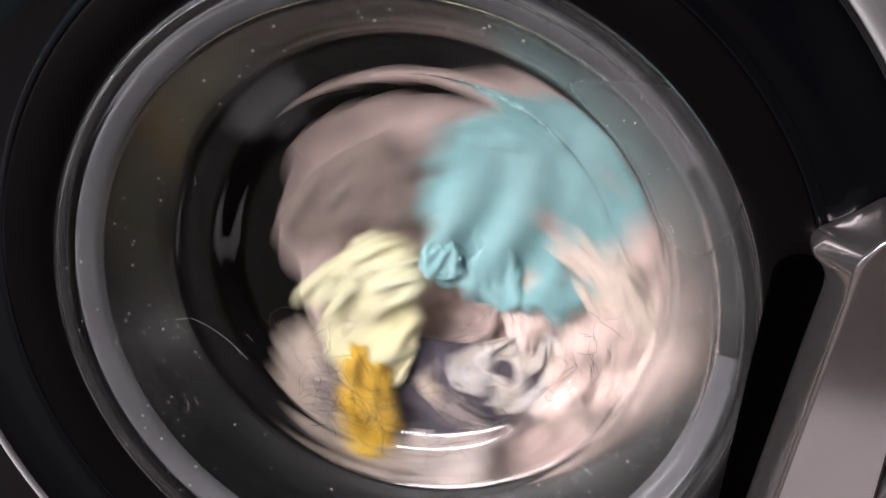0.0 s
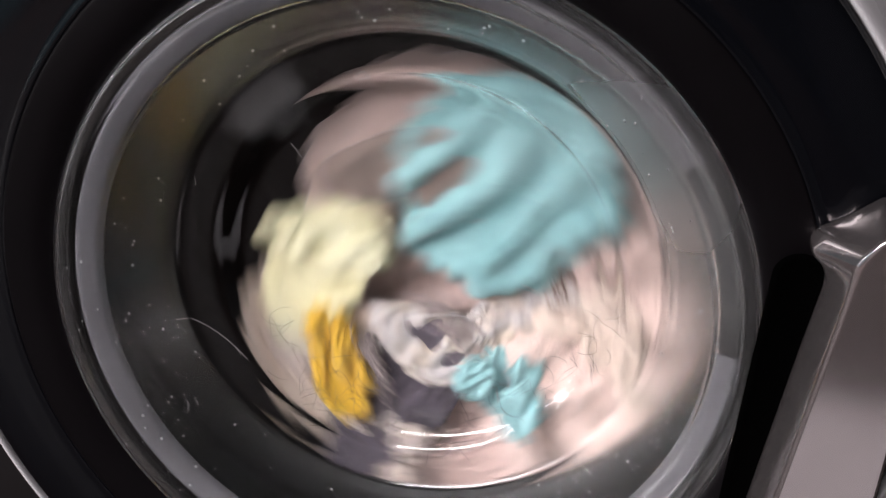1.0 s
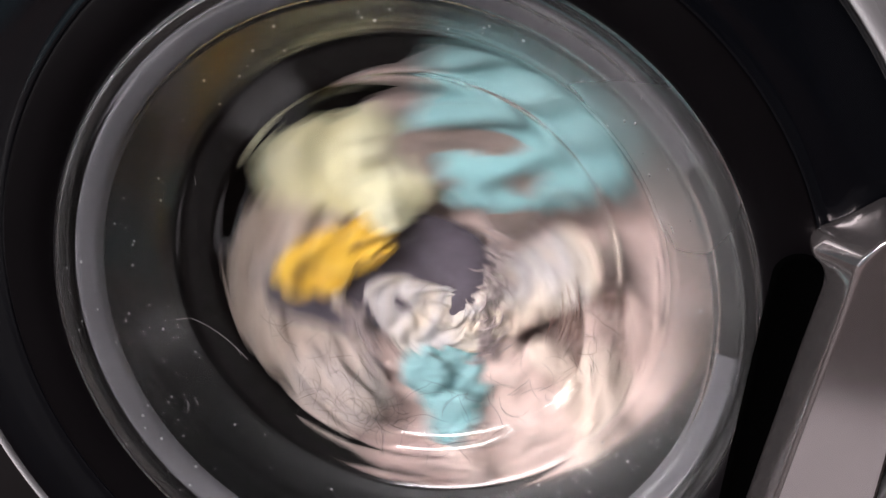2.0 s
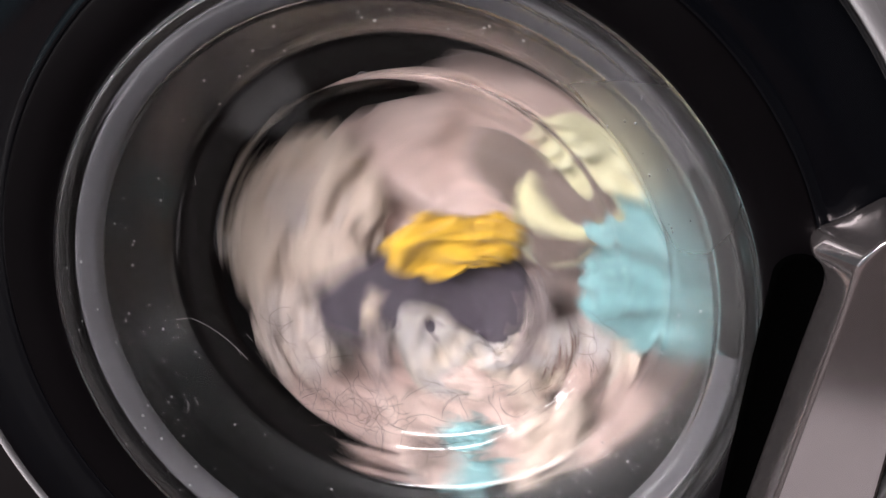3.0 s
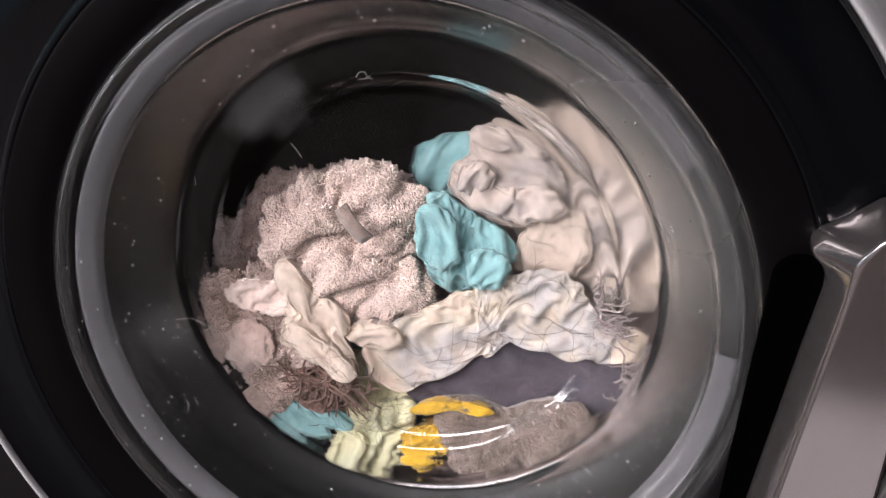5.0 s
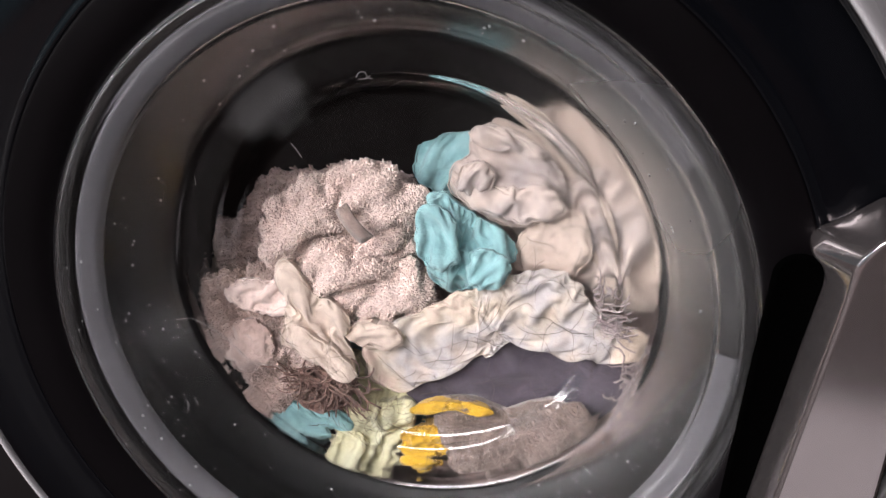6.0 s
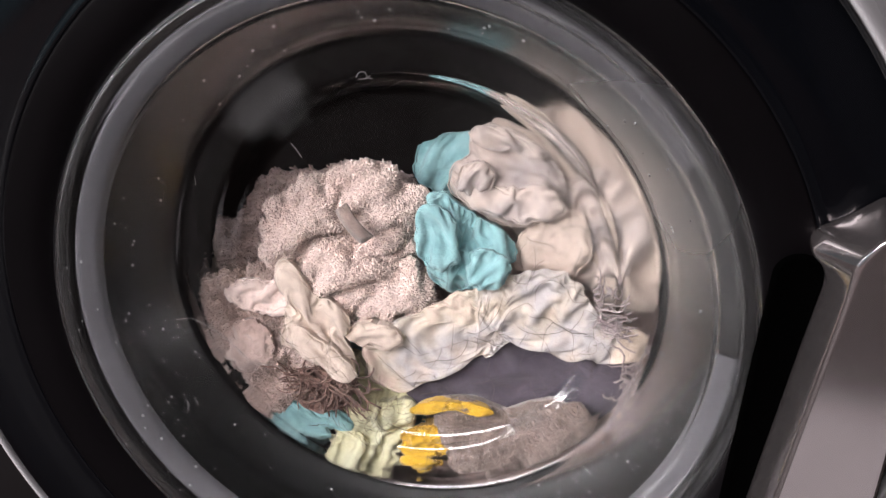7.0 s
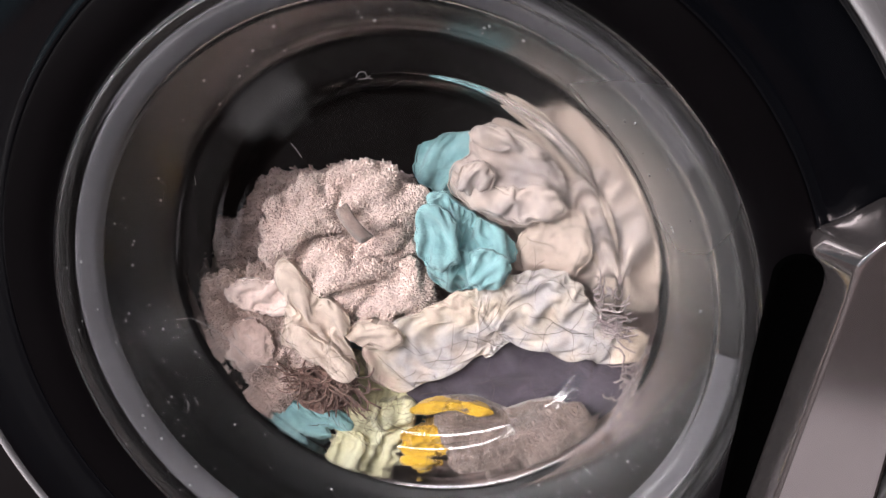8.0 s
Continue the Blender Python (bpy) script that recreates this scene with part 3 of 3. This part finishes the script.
    t, q = cloth("N", "bath_sheet", (-0.0701, -0.0478), 0.150, [6.8, 7.3, 8.0, 7.7, 6.8, 6.2, 6.2, 6.1, 6.2, 6.7, 7.8, 8.0, 7.4, 6.6, 6.2, 6.2, 6.1, 6.7], ROSE, "pale rose bath sheet under the other towels", "towel", 0.020, 1.4, 1.1, 50, 0.0005, 0.08, seed=23)
    terry(t, q, ROSE, 9000, 15, 0.0022, 0.0006)
    t, q = cloth("A", "terry_towel", (-0.0445, -0.0125), 0.105, [3.7, 3.6, 5.1, 4.9, 5.0, 4.5, 4.3, 4.5, 4.8, 4.8, 4.7, 4.5, 4.5, 4.5, 4.7, 4.8, 5.0, 5.1], PINK, "fluffy pale pink terry towel, crumpled and wet", "towel", 0.022, 1.5, 1.25, 40, 0.0011, seed=2, n=71, bend=0.1, lip=0.2)
    verts = []
    for i in range(7):
        for w in (-1, 1):
            k = i / 6
            verts.append((0.001 + 0.0145 * k + 0.0028 * w, -0.031 - 0.003 * math.sin(math.pi * k), 0.0330 - 0.0155 * k + 0.0026 * w))
    tag = part("care_label", verts, [(2 * i, 2 * i + 1, 2 * i + 3, 2 * i + 2) for i in range(6)], TAUPE, t, "greyish woven care label")
    tag.modifiers.new("thickness", "SOLIDIFY").thickness = 0.0012
    terry(t, q, PINK, 24000, 5, 0.0018, 0.00055)
    cloth("F", "vest", (-0.0564, -0.0514), 0.083, [2.0, 2.0, 1.9, 1.8, 1.6, 2.1, 4.0, 2.0, 1.7, 1.6, 1.8, 2.2, 2.1, 2.3, 2.5, 3.3, 3.1, 1.8], BEIGE, "smooth pale beige vest folded over a towel", "vest", 0.010, 1.45, 1.05, 120, seed=3, ragged=0.06, bend=0.1, crisp=16)
    t, q = cloth("L", "hand_towel", (-0.0856, -0.0731), 0.100, [2.5, 2.0, 2.2, 3.0, 4.9, 4.5, 4.3, 4.3, 3.7, 3.1, 3.0, 2.8, 2.9, 3.6, 5.0, 4.5, 4.4, 4.2], DUSK, "dusky pink hand towel pressed against the glass", "towel", 0.018, 1.45, 1.1, 130, 0.0006, seed=4, bend=0.2)
    terry(t, q, DUSK, 10000, 6, 0.0018, 0.00052)
    b, q = cloth("B", "scarf", (-0.0482, -0.0930), 0.088, [1.6, 1.8, 1.9, 1.8, 1.6, 1.5, 1.5, 1.4, 1.5, 1.5, 1.6, 1.9, 1.9, 1.8, 1.5, 1.3, 1.3, 1.4], BROWN, "brown fringed woollen scarf end, tangled", "scarf", 0.010, 1.4, 1.1, 20, 0.0006, seed=5, n=41)
    fringe(b, ((-0.015, 0.012), (0.014, 0.010), (0.2, -1)), BROWN, 130, 0.026, 1.6, 3, "tangled dark brown threads")
    cloth("T", "teal_shirt", (-0.052, -0.115), 0.130, [4.2, 4.6, 5.0, 5.4, 5.0, 4.4, 4.2, 3.6, 3.3, 3.2, 3.2, 3.3, 3.6, 4.0], TEAL, "soft teal cotton shirt, bunched up", "shirt", 0.016, 1.4, 1.05, 60, seed=6, scale=1.38)
    cloth("X", "teal_sock", (-0.0565, -0.1204), 0.096, [2.2, 2.0, 1.4, 1.1, 1.0, 1.1, 1.3, 1.5, 1.9, 2.3, 1.8, 1.5, 1.2, 1.1, 1.1, 1.3, 1.4, 1.9], TEAL, "teal cotton sock wedged under a towel", "sock", 0.012, 1.5, 1.0, -25, seed=31, n=41)
    cloth("Y", "pillowcase", (-0.0229, -0.1278), 0.106, [1.8, 2.2, 3.0, 3.5, 3.2, 5.0, 6.4, 6.4, 5.0, 3.2, 2.8, 3.2, 3.1, 2.7, 2.6, 2.5, 2.4, 1.9], PALE, "pale yellow-green cotton pillowcase, creased", "pillowcase", 0.014, 1.45, 1.05, 60, seed=7)
    cloth("M", "mustard_shirt", (0.0133, -0.1206), 0.099, [3.6, 4.6, 4.2, 2.6, 1.5, 1.2, 1.1, 1.2, 1.4, 1.7, 2.1, 2.4, 2.3, 2.0, 1.7, 1.5, 1.8, 2.4], MUSTARD, "mustard yellow cotton shirt, wrung into folds", "shirt", 0.014, 1.6, 1.08, 25, seed=8, n=61, ragged=0.25, bend=0.06)
    cloth("K", "mustard_sock", (0.0218, -0.0866), 0.0805, [2.4, 0.8, 0.4, 0.3, 0.25, 0.25, 0.25, 0.3, 0.5, 1.2, 2.2, 0.8, 0.4, 0.3, 0.25, 0.25, 0.3, 0.6], MUSTARD, "mustard yellow sock squeezed flat over the skirt", "sock", 0.004, 1.4, 1.05, 15, seed=18, n=41, ragged=0.2, bend=0.05)
    p, q = cloth("P", "denim_skirt", (0.0577, -0.0710), 0.104, [5.7, 6.0, 5.4, 4.7, 3.9, 3.6, 3.3, 3.4, 4.0, 5.2, 7.3, 5.4, 4.1, 3.4, 3.2, 3.3, 3.7, 4.7], PURPLE, "dark mauve woven skirt with a frayed hem", "skirt", 0.012, 1.06, 1.0, 10, seed=9, ragged=0.03, bend=0.4)
    fringe(p, ((0.050, 0.034), (0.054, -0.030), (1, -0.2)), MAUVE, 90, 0.020, 0.9, 4, "pale mauve frayed threads")
    t, q = cloth("U", "face_cloth", (0.0588, -0.1027), 0.090, [2.9, 4.1, 4.2, 2.9, 2.2, 1.9, 1.8, 2.6, 4.6, 4.6, 4.0, 4.2, 3.0, 2.2, 1.9, 1.8, 1.8, 2.2], TAUPE, "taupe terry face cloth lying at the bottom", "face cloth", 0.011, 1.12, 1.04, 10, 0.0003, 0.07, seed=10, bend=0.3)
    terry(t, q, TAUPE, 9000, 11, 0.0010, 0.0004)
    t, q = cloth("W", "night_shirt", (0.0411, -0.0418), 0.092, [7.7, 5.4, 5.4, 4.4, 3.4, 2.9, 2.7, 2.8, 3.3, 4.6, 7.7, 6.8, 2.3, 1.7, 1.1, 0.9, 0.9, 1.0], MIXED, "long faded cream and pink night shirt, creased", "night shirt", 0.0055, 1.22, 1.08, 25, seed=11, ragged=0.09, n=91, bend=0.03, crisp=24)
    hairs_on(t, q, 44, 8)
    fringe(t, ((0.047, 0.036), (0.058, 0.010), (1, 0.1)), MAUVE, 34, 0.018, 0.7, 14, "pale mauve frayed threads of the hem")
    t, q = cloth("S", "blouse", (0.0158, -0.0003), 0.102, [2.9, 2.8, 2.2, 2.0, 2.0, 2.4, 3.3, 2.9, 2.8, 2.3, 2.2, 2.3, 2.6, 2.7, 2.5, 2.4, 2.5, 2.7], TURQ, "bright turquoise crinkled blouse, bunched", "blouse", 0.016, 1.55, 1.12, 110, seed=12, n=71, bend=0.05)
    hairs_on(t, q, 4, 18)
    t, q = cloth("G", "t_shirt", (0.0375, 0.0397), 0.112, [3.0, 3.0, 2.9, 2.8, 2.9, 2.9, 3.0, 3.0, 2.4, 3.1, 3.4, 3.0, 2.8, 2.7, 2.8, 2.9, 3.0, 2.9], GREYISH, "greyish beige jersey t-shirt, twisted into a knot", "t-shirt", 0.020, 1.25, 1.02, 150, seed=13, ragged=0.05, bend=0.1)
    hairs_on(t, q, 9, 9)
    t, q = cloth("R", "sock", (0.0653, 0.0066), 0.104, [2.0, 2.1, 2.2, 2.5, 2.2, 1.8, 1.6, 1.6, 1.8, 2.0, 2.2, 2.6, 2.0, 1.8, 1.8, 2.0, 1.8, 1.8], BEIGE, "pale beige sock folded flat", "sock", 0.007, 1.05, 1.02, 30, seed=14, ragged=0.05, n=41, bend=0.35, crisp=20)
    hairs_on(t, q, 4, 19)
    cloth("Q", "undershirt", (0.0842, 0.0130), 0.120, [2.9, 3.1, 2.8, 3.1, 3.2, 3.5, 3.2, 2.7, 2.2, 2.1, 2.3, 2.3, 2.7, 3.3, 3.6, 3.0, 2.8, 2.7], GREYISH, "greyish beige ribbed undershirt", "undershirt", 0.014, 1.25, 1.02, 60, seed=15, ragged=0.06, bend=0.25)
    cloth("Z", "bed_sheet", (0.0790, 0.0179), 0.134, [5.0, 4.8, 4.6, 4.8, 5.2, 5.8, 6.2, 6.7, 6.1, 5.2, 4.4, 4.2, 4.4, 4.8, 5.8, 6.2, 6.2, 5.6], BEIGE, "beige cotton sheet at the back of the load", "bed sheet", 0.02, 1.35, 1.05, 130, seed=16)
    cloth("V", "turquoise_sock", (0.0035, 0.0358), 0.124, [2.1, 2.0, 2.1, 2.1, 1.8, 1.7, 1.7, 1.7, 2.1, 2.0, 2.2, 2.1, 1.9, 1.8, 1.7, 1.9, 1.8, 1.8], TURQ, "turquoise sock tucked behind the t-shirt", "sock", 0.014, 1.25, 1.02, 70, seed=17, n=41)


def loose_folds():
    flap("S", (-0.0101, -0.016, 0.0083), [1.0, 1.1, 1.5, 1.9, 1.4, 1.2, 1.3, 1.6, 1.9, 1.4], TURQ, 0.005, 100, 1.5)
    flap("S", (0.0164, -0.016, -0.0048), [1.1, 1.2, 1.1, 1.1, 1.1, 1.0, 1.1, 1.2, 1.1, 1.1], TURQ, 0.006, 60, 1.45)
    flap("G", (0.0042, -0.017, -0.0089), [2.4, 1.7, 0.8, 0.8, 1.1, 2.8, 1.4, 1.0, 1.2, 1.5], GREYISH, 0.007, 10, 1.1)
    flap("G", (-0.0177, -0.019, 0.0012), [1.0, 1.0, 0.9, 0.8, 0.8, 0.8, 1.0, 1.0, 0.8, 0.9], GREYISH, 0.008, 60)
    flap("G", (0.0000, -0.013, 0.0199), [2.0, 1.2, 0.9, 0.8, 1.2, 2.2, 0.6, 0.4, 0.4, 0.8], GREYISH, 0.006, -20)
    flap("Y", (-0.0127, -0.012, -0.0103), [1.2, 1.2, 1.4, 1.3, 1.0, 1.1, 1.3, 1.4, 1.3, 1.1], PALE, 0.008, 70)
    flap("Y", (0.0095, -0.012, 0.0208), [1.3, 1.7, 0.9, 0.8, 0.9, 1.0, 1.2, 1.5, 0.7, 0.8], PALE, 0.007, 100)
    flap("L", (-0.0075, -0.015, 0.0010), [1.4, 1.5, 1.5, 1.4, 1.4, 1.5, 1.7, 1.8, 1.7, 1.5], DUSK, 0.010, 100, 1.12)
    flap("L", (-0.0030, -0.013, 0.0290), [2.2, 1.6, 1.2, 1.1, 1.4, 2.0, 1.3, 0.9, 0.9, 1.4], PINK, 0.007, 20, 1.4)
    flap("F", (0.0321, 0.002, -0.0023), [1.7, 1.2, 0.8, 0.8, 1.0, 1.6, 1.0, 0.7, 0.7, 1.1], BEIGE, 0.009, 15)
    flap("F", (0.0065, -0.010, -0.0124), [1.2, 0.8, 0.7, 0.9, 2.1, 1.2, 0.7, 0.7, 0.9, 2.3], BEIGE, 0.005, -30)


def glass_hairs():
    """Hair and lint that cling to the inside of the door glass."""
    rng, lines = random.Random(12), []
    for i in range(150):
        t = rng.random()
        if i < 84:
            x, z = rng.gauss(-0.025, 0.028), rng.gauss(-0.098, 0.012)
        else:
            q = rng.uniform(-2.6, -0.1)
            x, z = 0.10 * math.cos(q) * rng.uniform(0.7, 1.08), 0.10 * math.sin(q) * rng.uniform(0.7, 1.08)
        a, turn, line = rng.uniform(0, 6.28), rng.gauss(0, 0.16), []
        for _ in range(rng.randint(6, 16)):
            r = math.hypot(x, z)
            line.append((x, 0.0655 if r < 0.09 else 0.0655 - 0.17 * (r - 0.09), HUB + z))
            x, z, a = x + 0.0018 * math.cos(a), z + 0.0018 * math.sin(a), a + turn + rng.uniform(-0.3, 0.3)
            if math.hypot(x, z) > 0.116:
                break
        if len(line) > 3:
            lines.append(line)
    tagged(part("stray_hair", *tubes(lines, 0.0001, 3), HAIR), "thin dark hairs clinging to the inside of the glass", "hair", kind="stuff")


def drops_and_rim_glints():
    """Small drops and lint specks on the front of the glass, with painted rim glints."""
    rng, verts, faces = random.Random(21), [], []
    front = [(0.1195, 0.044), (0.1425, 0.004), (0.1500, 0.0012), (0.1535, -0.003), (0.1580, -0.003)]
    for i in range(150):
        # from 80 on, pale specks crowd the lower rim to paint its sparkle
        q, r = (rng.uniform(0, 6.28), rng.uniform(0.122, 0.141)) if i < 80 else (rng.uniform(3.0, 5.6), rng.uniform(0.126, 0.157))
        y = between(front, r)[0] - 0.0003
        c, size = Vector((r * math.cos(q), y, HUB + r * math.sin(q))), rng.uniform(0.00025, 0.0008)
        b0 = len(verts)
        for i in range(4):
            a = math.pi * (i + 0.5) / 4
            for j in range(6):
                b = 2 * math.pi * j / 6
                verts.append(c + size * Vector((math.sin(a) * math.cos(b), 0.6 * math.cos(a), math.sin(a) * math.sin(b) * rng.uniform(0.9, 1.4))))
        for i in range(3):
            for j in range(6):
                faces.append((b0 + i * 6 + j, b0 + i * 6 + (j + 1) % 6, b0 + (i + 1) * 6 + (j + 1) % 6, b0 + (i + 1) * 6 + j))
        faces += [tuple(range(b0, b0 + 6)), tuple(range(b0 + 23, b0 + 17, -1))]
    tagged(part("drops_and_rim_glints", verts, faces, SPECK_AND_GLINT), "small dried drops, lint specks and painted rim glints on the door glass", "drops", kind="stuff")


def lint():
    """Pale lint threads and painted lamp glints on the front of the glass: radius in mm and degrees of both ends, bow
    in mm.
    """
    profile = [(0, 0.057), (0.055, 0.056), (0.0905, 0.0534), (0.1005, 0.0456), (0.1195, 0.044), (0.1425, 0.004), (0.16, -0.003)]
    strands = [(101.4, 109, 103.2, 106.5, 1.2), (103.2, 106.3, 99.4, 105, -1.0), (100.6, 108.6, 101.2, 105.4, -0.8), (86.5, 139, 78.1, 140, 0.2),
               (123.8, -161, 102.1, -143, 3.0), (131.7, -144.2, 131.6, -142, 0.2), (131.6, -143, 133.4, -141.2, 0.2), (129.4, -143, 129.8, -141, 0.2),
               (96.8, -150, 96.1, -147, 0.1), (104.0, -148, 104.2, -145, 0.2), (153.0, 53, 149.4, 51, 0.8), (115.9, 162, 114.1, 164, 0.2)]
    lines = []
    for r0, a0, r1, a1, bow in strands:
        p = Vector((0.001 * r0 * math.cos(radians(a0)), 0.001 * r0 * math.sin(radians(a0))))
        q = Vector((0.001 * r1 * math.cos(radians(a1)), 0.001 * r1 * math.sin(radians(a1))))
        side, line = Vector((p.y - q.y, q.x - p.x)).normalized(), []
        for i in range(9):
            c = p.lerp(q, i / 8) + side * 0.001 * bow * math.sin(math.pi * i / 8)
            line.append((c.x, between(profile, c.length)[0] - 0.0004, HUB + c.y))
        lines.append(line)
    tagged(part("lint", *tubes(lines, 0.00017, 4), LINT_AND_GLINTS), "pale lint threads and painted lamp glints on the door glass", "lint", kind="stuff")


def between(rows, t):
    rows = sorted(rows)
    if t <= rows[0][0]:
        return rows[0][1:]
    for a, b in zip(rows, rows[1:]):
        if t <= b[0]:
            k = (t - a[0]) / (b[0] - a[0])
            return tuple(p + (q - p) * k for p, q in zip(a[1:], b[1:]))
    return rows[-1][1:]


room()
glint_lamp()
MACHINE, DRUM = washing_machine()
laundry()
loose_folds()
glass_hairs()
drops_and_rim_glints()
lint()


# ---- what moves ----
def turn_angle(t):
    """Degrees by which the load still has to turn, anticlockwise as seen from the front, until it rests."""
    if t <= 4.7:
        return -25 + 336 * (t - 4.7)
    u = min(1.0, (t - 4.7) / 0.25)
    return -25 * (1 - u) ** 2


def motions():
    times = [i / 10 for i in range(48)] + [4.8, 4.9, 5.0, 5.15, 5.4, 8.0]
    # seconds, cm from the centre, degrees ahead of the common turn
    own = {
        "T": (0.092, [(0, 9.2, -129), (0.25, 9.5, -115), (0.5, 13.9, -95), (0.8, 11.7, -78), (1.0, 9.5, -97), (1.2, 9.9, -84), (1.5, 14.3, -81), (2.8, 12.4, -65), (3.0, 14.4, -100), (3.2, 12.6, -129), (3.5, 9.4, -132), (3.8, 13.7, -120), (4.0, 13.7, -99), (4.2, 12.1, -118), (4.5, 9.2, -124), (4.7, 11.7, -125)]),
        "Y": (0.092, [(0, 5.0, -35), (0.25, 10.6, -36), (0.5, 9.4, -32), (0.8, 10.7, -41), (1.0, 7.6, -20), (1.2, 9.8, -19), (1.5, 8.2, -29), (2.8, 9.8, -28), (3.0, 12.5, -67), (3.2, 9.3, -92), (3.5, 10.3, -58), (3.8, 8.8, -71), (4.0, 10.5, -65), (4.2, 9.9, -93), (4.5, 9.5, -63), (4.7, 8.2, -98)]),
        "M": (0.085, [(0, 6.1, 31), (0.25, 4.2, 2), (0.5, 6.1, 0), (0.8, 6.1, -11), (1.0, 6.6, 29), (1.2, 5.4, -1), (1.5, 6.3, 5), (2.8, 6.1, -5), (3.0, 4.7, -45), (3.2, 4.1, -38), (3.5, 3.5, -29), (3.8, 4.2, -47), (4.0, 4.2, -41), (4.2, 7.5, -73), (4.5, 5.6, -37), (4.7, 4.6, -77)]),
        "P": (0.101, [(0, 5.3, 65), (0.25, 3.8, 57), (0.5, 4.5, 10), (0.8, 0.4, 52), (1.0, 6.5, 70), (1.2, 4.3, 32), (1.5, 5.2, 19), (2.8, 2.3, 9), (3.0, 1.7, 47), (3.2, 0.6, 202), (3.5, 5.5, 53), (3.8, 6.5, -2), (4.0, 1.5, -53), (4.2, 4.6, 69), (4.5, 3.6, 51), (4.7, 6.5, -13)]),
        "W": (0.095, [(0, 4.7, 158), (0.25, 3.3, 141), (0.5, 2.6, 54), (0.8, 2.6, 159), (1.0, 1.4, 167), (1.2, 1.0, 146), (1.5, 0.8, 279), (2.8, 1.8, 241), (3.0, 3.2, 196), (3.2, 3.0, 152), (3.5, 2.1, 115), (3.8, 0.5, 215), (4.0, 1.7, 212), (4.2, 2.3, 165), (4.5, 2.2, 109), (4.7, 1.9, 23)]),
        "S": (0.097, [(0, 3.7, -119), (0.25, 6.5, -227), (0.5, 2.7, -249), (0.8, 5.5, -206), (1.0, 4.9, -221), (1.2, 4.6, -226), (1.5, 3.4, -265), (2.8, 6.1, -192), (3.0, 8.7, -199), (3.2, 8.9, -219), (3.5, 9.7, -244), (3.8, 4.6, -245), (4.0, 7.7, -199), (4.2, 8.5, -217), (4.5, 9.2, -246), (4.7, 6.9, -270)]),
    }
    own["K"] = (0.082, [(t, r + 0.8, a + 14) for t, r, a in own["M"][1]])
    own["V"] = (0.116, [(t, r - 0.5, a + 4) for t, r, a in own["T"][1]])
    own["X"] = (0.110, [(t, r - 1.0, a + 6) for t, r, a in own["T"][1]])
    # degrees by which a garment turns on its own
    own_spin = {
        "M": [(0, 54), (0.25, 60), (0.5, 21), (0.8, 55), (1.0, 88), (1.2, 111), (1.5, 40), (2.8, 38), (3.0, 48), (3.2, 34), (3.5, 38), (3.8, -3), (4.0, 45), (4.2, 63), (4.5, 102), (4.7, 15), (5.0, 0), (8.0, 0)],
        "Y": [(0, -51), (0.25, -70), (0.5, -64), (0.8, -10), (1.0, -52), (1.2, -29), (1.5, -90), (2.8, -97), (3.0, -14), (3.2, 59), (3.5, 98), (3.8, 57), (4.0, 70), (4.2, 93), (4.5, 82), (4.7, 25), (5.0, 0), (8.0, 0)],
        "P": [(0, 339), (0.25, 265), (0.5, 211), (0.8, 240), (1.0, 233), (1.2, 301), (1.5, 230), (2.8, 178), (3.0, 231), (3.2, 274), (3.5, 218), (3.8, 152), (4.0, 65), (4.2, 8), (4.5, 57), (4.7, -5), (5.0, 0), (8.0, 0)],
        "W": [(0, 19), (0.25, 65), (0.5, 11), (0.8, 55), (1.0, 13), (1.2, 66), (1.5, 35), (2.8, 38), (3.0, 41), (3.2, 114), (3.5, 43), (3.8, -28), (4.0, 45), (4.2, -42), (4.5, 47), (4.7, -10), (5.0, 0), (8.0, 0)],
    }
    own_spin["K"] = own_spin["M"]
    for key, (ob, x, y, z) in LOAD.items():
        dx, dz = x - CENTRE[0], z - CENTRE[1]
        rest_r, rest_a = 100 * math.hypot(dx, dz), math.degrees(math.atan2(dz, dx))
        if key in own:
            deep, path = own[key]
            end = path[-1][2]
            rest_a = end + (rest_a - end + 180) % 360 - 180
        else:
            spread = {"base": 1.0, "L": 0.88, "B": 0.9}.get(key, 1.16)
            deep = {"base": 0.150, "N": 0.134, "Z": 0.125, "B": 0.104}.get(key, y)
            if key in ("N", "base"):
                rest_r, rest_a = (6.5, 125.0) if key == "N" else (1.5, -60.0)
            path = [(0, rest_r * spread, rest_a), (4.7, rest_r * spread, rest_a)]
        if key in ("N", "base"):
            rest_r, rest_a = 100 * math.hypot(dx, dz), math.degrees(math.atan2(dz, dx)) % (360 if key == "N" else -360)
        path = path + [(5.0, rest_r, rest_a), (8.0, rest_r, rest_a)]
        rows = []
        for t in times:
            r, a = between(path, t)
            settle = min(1.0, max(0.0, (t - 4.6) / 0.4))
            depth = deep + (y - deep) * settle
            turn = turn_angle(t)
            q = radians(a + turn)
            if key in own_spin:
                turn += between(own_spin[key], t)[0]
            lift = 1 - settle if key == "base" else 0.0
            rows.append((t, pose(CENTRE[0] + 0.018 * lift + 0.01 * r * math.cos(q), depth, HUB + CENTRE[1] + 0.004 * lift + 0.01 * r * math.sin(q), 0, -turn, 0)))
        walk(ob, rows)
    walk(DRUM, [(t, pose(0, 0, HUB, 0, -turn_angle(t), 0)) for t in times])


motions()
